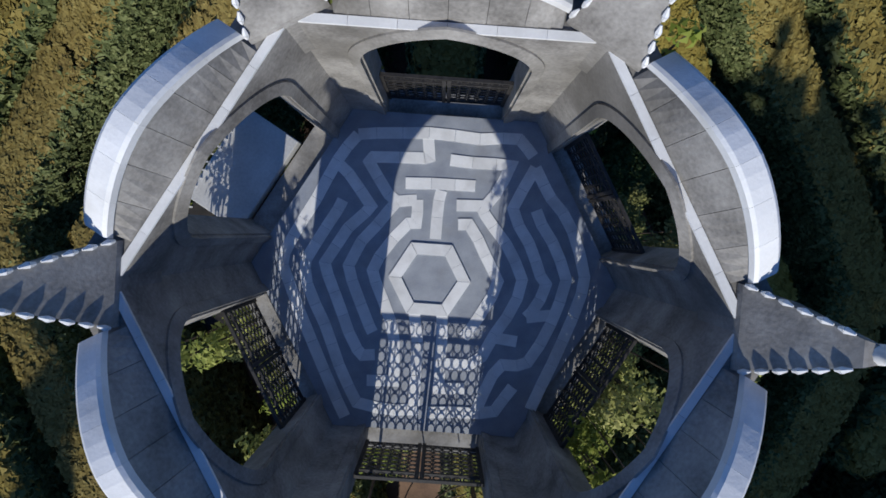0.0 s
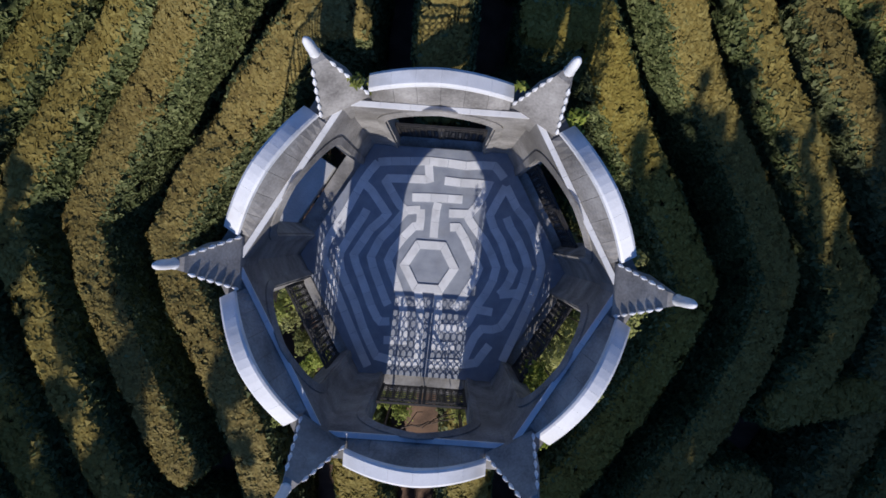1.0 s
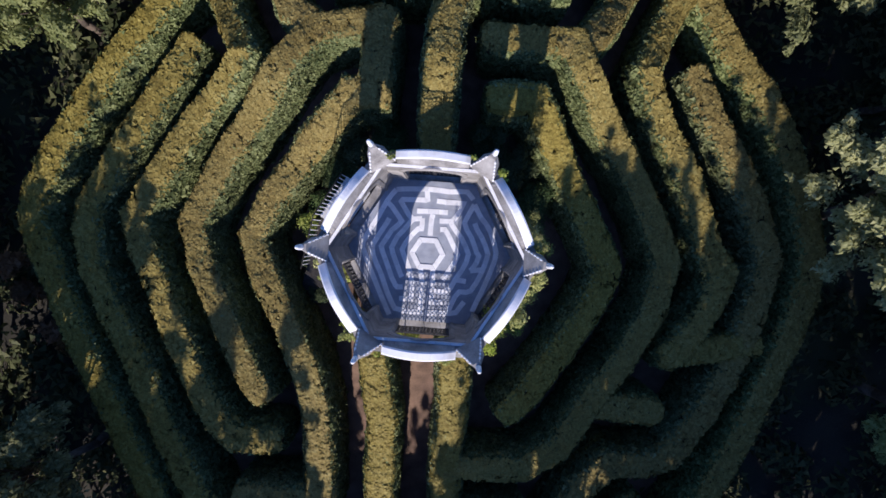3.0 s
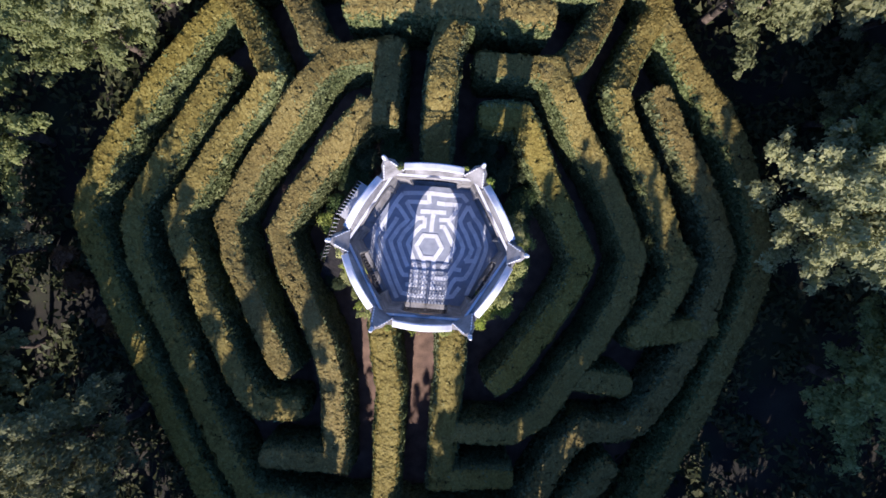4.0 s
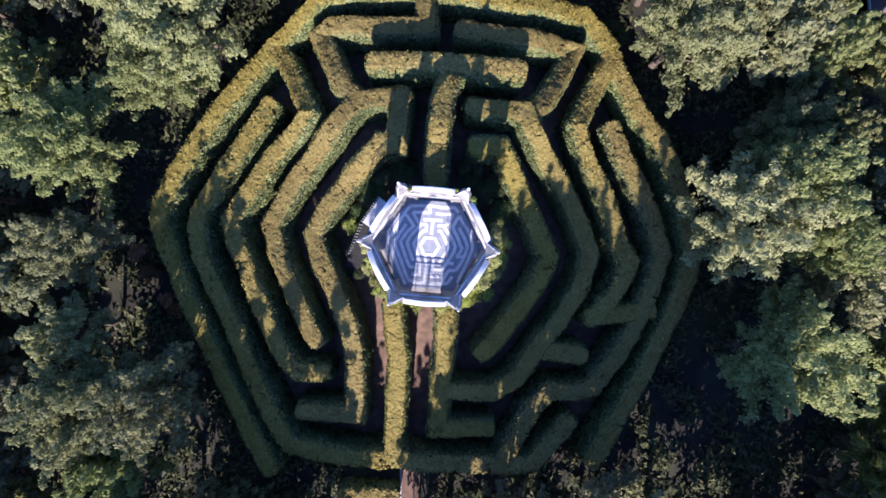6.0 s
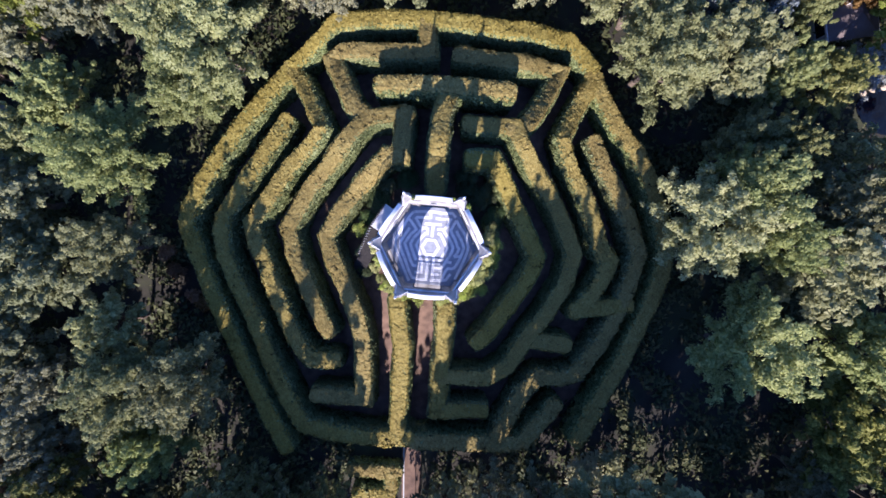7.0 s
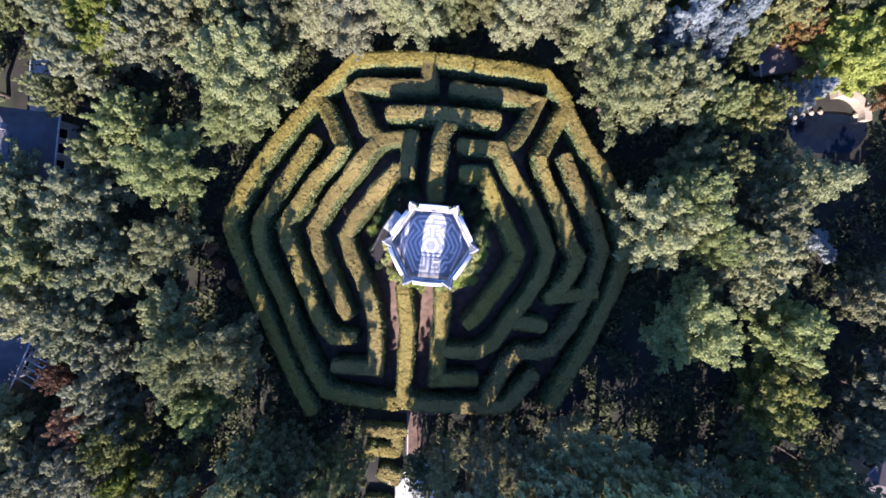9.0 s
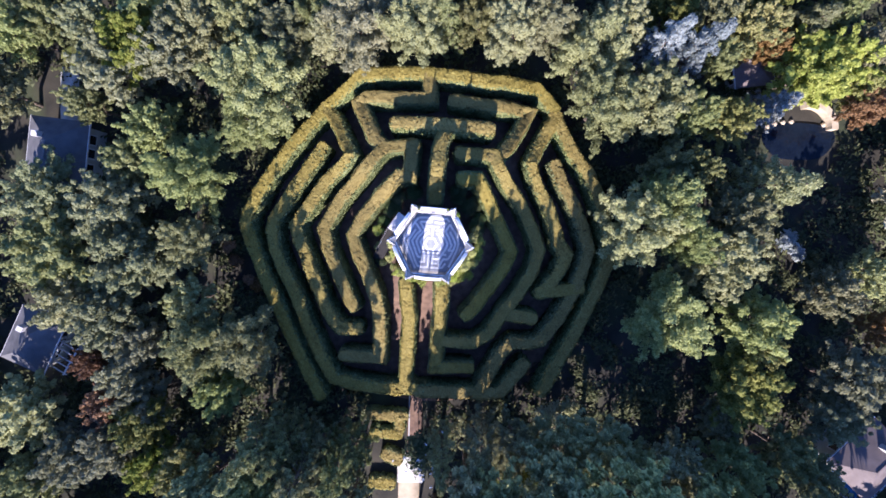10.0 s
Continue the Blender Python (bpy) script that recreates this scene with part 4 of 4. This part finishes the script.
# ------------------------------------------------------------------ houses and garden beyond the trees
SLATE = surface("grey roof shingles", (0.08, 0.08, 0.083), (0.15, 0.147, 0.145), 1.2, 0.85, 0.4, 25)
TAN_ROOF = surface("pinkish tan roof shingles", (0.11, 0.088, 0.08), (0.18, 0.148, 0.135), 1.2, 0.85, 0.4, 25)
RENDER_WALL = surface("pale green-grey siding", (0.45, 0.46, 0.40), (0.6, 0.6, 0.54), 1.0, 0.8, 0.2, 20)
PANE = surface("dark window glass", (0.01, 0.012, 0.015), (0.03, 0.035, 0.04), 1.0, 0.12, 0.0)
WATER = surface("dark pond water", (0.004, 0.006, 0.012), (0.01, 0.015, 0.024), 0.5, 0.08, 0.15, 4)
WATER.node_tree.nodes["Principled BSDF"].inputs["Specular IOR Level"].default_value = 0.2


def build_house(x, y, turn, wide, long, high, roof_material, label):
    """A gabled house; x across, y along the ridge."""
    house = empty("house", (x, y, float(ground_z(x, y)) - 0.1), turn)
    w, l = wide / 2, long / 2
    part("wall", box(bmesh.new(), (-w, -l, 0), (w, l, high), 0.02), RENDER_WALL, house, "pale sided house wall")
    e, top, run = 0.4, high + w * 0.62, max(0.2, l - w * 0.8)
    corner = {(i, j): Vector((i * (w + e), j * (l + e), high - 0.06)) for i in (-1, 1) for j in (-1, 1)}
    ridge = {j: Vector((0, j * run, top)) for j in (-1, 1)}
    for face in ([corner[-1, -1], corner[-1, 1], ridge[1], ridge[-1]], [corner[1, 1], corner[1, -1], ridge[-1], ridge[1]], [corner[-1, 1], corner[1, 1], ridge[1]], [corner[1, -1], corner[-1, -1], ridge[-1]]):
        bm = bmesh.new()
        lo, up = [bm.verts.new(p) for p in face], [bm.verts.new(p + Vector((0, 0, 0.14))) for p in face]
        bm.faces.new(lo), bm.faces.new(up[::-1])
        for i in range(len(face)):
            j = (i + 1) % len(face)
            bm.faces.new((lo[j], lo[i], up[i], up[j]))
        part("roof", bm, roof_material, house)
    bm = bmesh.new()
    rod(bm, ridge[-1] + Vector((0, 0, 0.14)), ridge[1] + Vector((0, 0, 0.14)), 0.07, 0.07, 6)
    part("ridge_tile", bm, roof_material, house)
    for s in (-1, 1):
        bm = box(bmesh.new(), (s * (w + e) - 0.06, -l - e, high - 0.12), (s * (w + e) + 0.06, l + e, high + 0.03))
        part("gutter", bm, COPING, house, "white gutter")
        for k, v in enumerate((-0.45, 0.1, 0.6)):
            win = part("window", box(bmesh.new(), (s * w - 0.05, v * l - 0.45, high - 1.6), (s * w + 0.05, v * l + 0.45, high - 0.5)), COPING, house, "white framed window")
            part("pane", box(bmesh.new(), (s * (w + 0.03) - 0.03, v * l - 0.36, high - 1.5), (s * (w + 0.03) + 0.03, v * l + 0.36, high - 0.6)), PANE, win)
    part("chimney", box(bmesh.new(), (-w * 0.4 - 0.25, l * 0.4, high), (-w * 0.4 + 0.25, l * 0.4 + 0.45, high + w * 0.62 + 0.4), 0.03), CONCRETE, house)
    return tagged(house, label, "house")


build_house(-32.8, -8.8, -24, 3.0, 3.9, 3.0, SLATE, "small house with a grey shingle roof and pale siding")
build_house(-30.8, 6.7, -6, 4.0, 4.6, 3.0, SLATE, "house with a plain grey shingle roof among trees")
build_house(36.4, -17.2, -45, 3.9, 4.6, 3.2, TAN_ROOF, "house with a pinkish tan shingle roof")
build_house(26.0, 14.8, 8, 2.4, 2.2, 2.4, TAN_ROOF, "small garden house with a pale wall under trees")


def build_pond(x, y, rx, ry):
    pond = empty("pond", (x, y, float(ground_z(x, y))))
    n = 28
    edge = lambda k, a: ((rx * k + 0.25 * math.sin(3 * a)) * math.cos(a), (ry * k + 0.2 * math.cos(2 * a)) * math.sin(a))
    angles = [2 * math.pi * i / n for i in range(n)]
    part("water", prism(bmesh.new(), [edge(1.0, a) for a in angles], -0.3, 0.12), WATER, pond, "still dark water")
    for i, a in enumerate(angles):
        if 0.6 < a < 1.0 or 1.7 < a < 2.6:
            bm = bmesh.new()
            px, py = edge(1.06, a)
            lathe(bm, [(0.2, -0.1), (0.22, 0.14), (0.12, 0.24)], 6, (px, py, 0))
            part("rim_stone", bm, SANDSTONE, pond)
    return tagged(pond, "dark garden pond edged with pale stones", "pond")


build_pond(31.4, 9.3, 3.1, 1.8)


def build_arc_wall(x, y, r, a0, a1):
    wall = empty("garden_wall", (x, y, float(ground_z(x, y))))
    bm, rows = bmesh.new(), []
    for i in range(13):
        a = radians(a0 + (a1 - a0) * i / 12)
        rows.append([bm.verts.new(((r + d) * math.cos(a), (r + d) * math.sin(a), z)) for d, z in ((0, -0.3), (0, 0.9), (0.55, 0.9), (0.55, -0.3))])
    for p, q in zip(rows, rows[1:]):
        for j in range(3):
            bm.faces.new((p[j], p[j + 1], q[j + 1], q[j]))
    bm.faces.new(rows[0]), bm.faces.new(rows[-1][::-1])
    part("curved_wall", bm, SANDSTONE, wall)
    return tagged(wall, "pale curved garden wall beside the pond", "wall")


build_arc_wall(32.0, 10.4, 1.7, -4, 105)


POOL_BLUE = surface("blue pool lining", (0.05, 0.16, 0.36), (0.09, 0.24, 0.46), 1.0, 0.2, 0.1)


def build_pool(x, y, turn, wide, long):
    pool = empty("swimming_pool", (x, y, float(ground_z(x, y))), turn)
    part("water", box(bmesh.new(), (-wide / 2, -long / 2, -0.2), (wide / 2, long / 2, 0.12)), POOL_BLUE, pool, "flat blue water")
    for lo, hi in (((-wide / 2 - 0.35, -long / 2 - 0.35), (wide / 2 + 0.35, -long / 2)), ((-wide / 2 - 0.35, long / 2), (wide / 2 + 0.35, long / 2 + 0.35)), ((-wide / 2 - 0.35, -long / 2), (-wide / 2, long / 2)), ((wide / 2, -long / 2), (wide / 2 + 0.35, long / 2))):
        part("coping", box(bmesh.new(), (*lo, -0.2), (*hi, 0.2), 0.02), COPING, pool)
    return tagged(pool, "small blue swimming pool with white edges beside a house", "pool")


build_pool(38.3, -20.6, -40, 2.6, 3.4)


def build_pergola(x, y, turn):
    pergola = empty("pergola", (x, y, float(ground_z(x, y))), turn)
    for i in (-1, 1):
        for j in (-1, 1):
            part("post", box(bmesh.new(), (i * 0.7 - 0.05, j * 1.0 - 0.05, -0.1), (i * 0.7 + 0.05, j * 1.0 + 0.05, 2.0), 0.01), COPING, pergola)
        part("beam", box(bmesh.new(), (i * 0.7 - 0.06, -1.3, 2.0), (i * 0.7 + 0.06, 1.3, 2.14), 0.01), COPING, pergola)
    for k in range(5):
        part("rafter", box(bmesh.new(), (-1.0, -1.1 + 0.55 * k, 2.14), (1.0, -1.04 + 0.55 * k, 2.24), 0.01), COPING, pergola)
    return tagged(pergola, "white timber pergola beside a grey-roofed house", "pergola")


build_pergola(-30.9, -10.4, -30)


def build_palm(x, y, high, seed):
    """A slim trunk under a star of arching fronds."""
    rng = np.random.default_rng(seed)
    palm = empty("palm", (x, y, float(ground_z(x, y))))
    bm = bmesh.new()
    rod(bm, (0, 0, -0.3), (0.1, 0, high), 0.16, 0.11, 8)
    part("trunk", bm, BARK, palm, "", True)
    for i in range(18):
        a, reach, lift = 2.4 * i, rng.uniform(0.75, 1.15), rng.uniform(0.0, 0.55)
        verts, faces = [], []
        for s in np.linspace(0.12, 1, 9):
            c = np.array([0.1 + reach * s * math.cos(a), reach * s * math.sin(a), high + lift * math.sin(2.2 * s) - 0.35 * s * s])
            side, along = np.array([-math.sin(a), math.cos(a), 0]), np.array([math.cos(a), math.sin(a), -0.2])
            for w in (-1, 1):
                tip = c + side * w * 0.34 * math.sin(0.4 + 2.4 * s) + along * 0.16 - (0, 0, 0.06)
                faces.append((len(verts), len(verts) + 1, len(verts) + 2))
                verts += [c - along * 0.02, c + along * 0.05, tip]
        frond = new("frond", mesh_of("frond", np.array(verts), np.array(faces), TREE_LEAF["yellow"]))
        frond.parent = palm
    return tagged(palm, "small palm with sunlit yellow-green fronds", "palm")


build_palm(-28.4, 14.0, 4.6, 77)


def build_undergrowth():
    """Low scrub under the trees all round the maze."""
    rng = np.random.default_rng(11)
    cs, rs = [], []
    while len(cs) < 3700:
        x, y = rng.uniform(-55, 55), rng.uniform(-33, 33)
        if math.hypot(x, y * 1.1) < 15.2 or (abs(x + 2.6) < 2.9 and y < -12) or any(math.hypot(x - a, y - b) < c - 0.6 for a, b, c in CLEAR):
            continue
        cs.append(np.array([x, y, float(ground_z(x, y)) + rng.uniform(0.1, 0.5)]))
        rs.append(rng.uniform(0.6, 1.3))
    lv, lf = leaf_clumps(cs, rs, 46, 0.2, rng, 0.6)
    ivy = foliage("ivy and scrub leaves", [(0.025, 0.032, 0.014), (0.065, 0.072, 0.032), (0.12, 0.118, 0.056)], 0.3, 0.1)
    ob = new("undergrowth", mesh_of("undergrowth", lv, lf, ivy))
    return tagged(ob, "dark low scrub and ivy on the ground under the trees", "undergrowth", kind="stuff")


build_undergrowth()


# ------------------------------------------------------------------ accents in the wood
def accent(x, y, r, h, seed, material, label):
    rng = np.random.default_rng(seed)
    cs = [(r * 0.7 * math.cos(a) * d, r * 0.7 * math.sin(a) * d, h * rng.uniform(0.4, 0.9)) for a, d in zip(rng.uniform(0, 6.28, 14), np.sqrt(rng.uniform(0, 1, 14)))]
    return leafy("shrub", cs, [r * rng.uniform(0.3, 0.5) for _ in cs], 70, 0.16, seed, material, label, "shrub", "shrubs in the wood", (x, y, float(ground_z(x, y))))


accent(10.0, -14.4, 1.3, 2.6, 501, TREE_LEAF["pale"], "pale dry shrub at the edge of the maze")
accent(11.7, -13.9, 0.8, 2.2, 502, TREE_LEAF["pale"], "small pale dry shrub at the edge of the maze")
for i, (x, y) in enumerate([(-16.6, -1.9), (-15.4, -3.5), (-14.7, -4.1), (-17.1, -0.8)]):
    accent(x, y, 0.55, 1.6, 510 + i, TREE_LEAF["orange"], "russet shrub at the edge of the maze")
bush = accent(-0.7, -17.1, 1.8, 5.0, 520, SHRUB_DARK, "dark evergreen shrub with white blossoms beside the walk")
rng = np.random.default_rng(521)
spots = np.stack([rng.normal(0.5, 1.1, 34), rng.normal(-0.4, 1.0, 34), rng.uniform(4.3, 5.2, 34)], 1)
lv, lf = leaves_at(np.repeat(spots, 5, 0) + rng.normal(0, 0.05, (170, 3)), np.tile([0, 0, 1.0], (170, 1)), 0.075, rng)
flowers = new("blossom", mesh_of("blossom", lv, lf, COPING))
flowers.parent = bush
tagged(flowers, "white blossoms", kind="stuff")
for i, (x, y, r) in enumerate([(30.2, 0.7, 0.9), (31.0, -0.3, 0.8)]):
    accent(x, y, r, 1.8, 530 + i, TREE_LEAF["silver"], "small silver-blue shrub in a shaded garden")
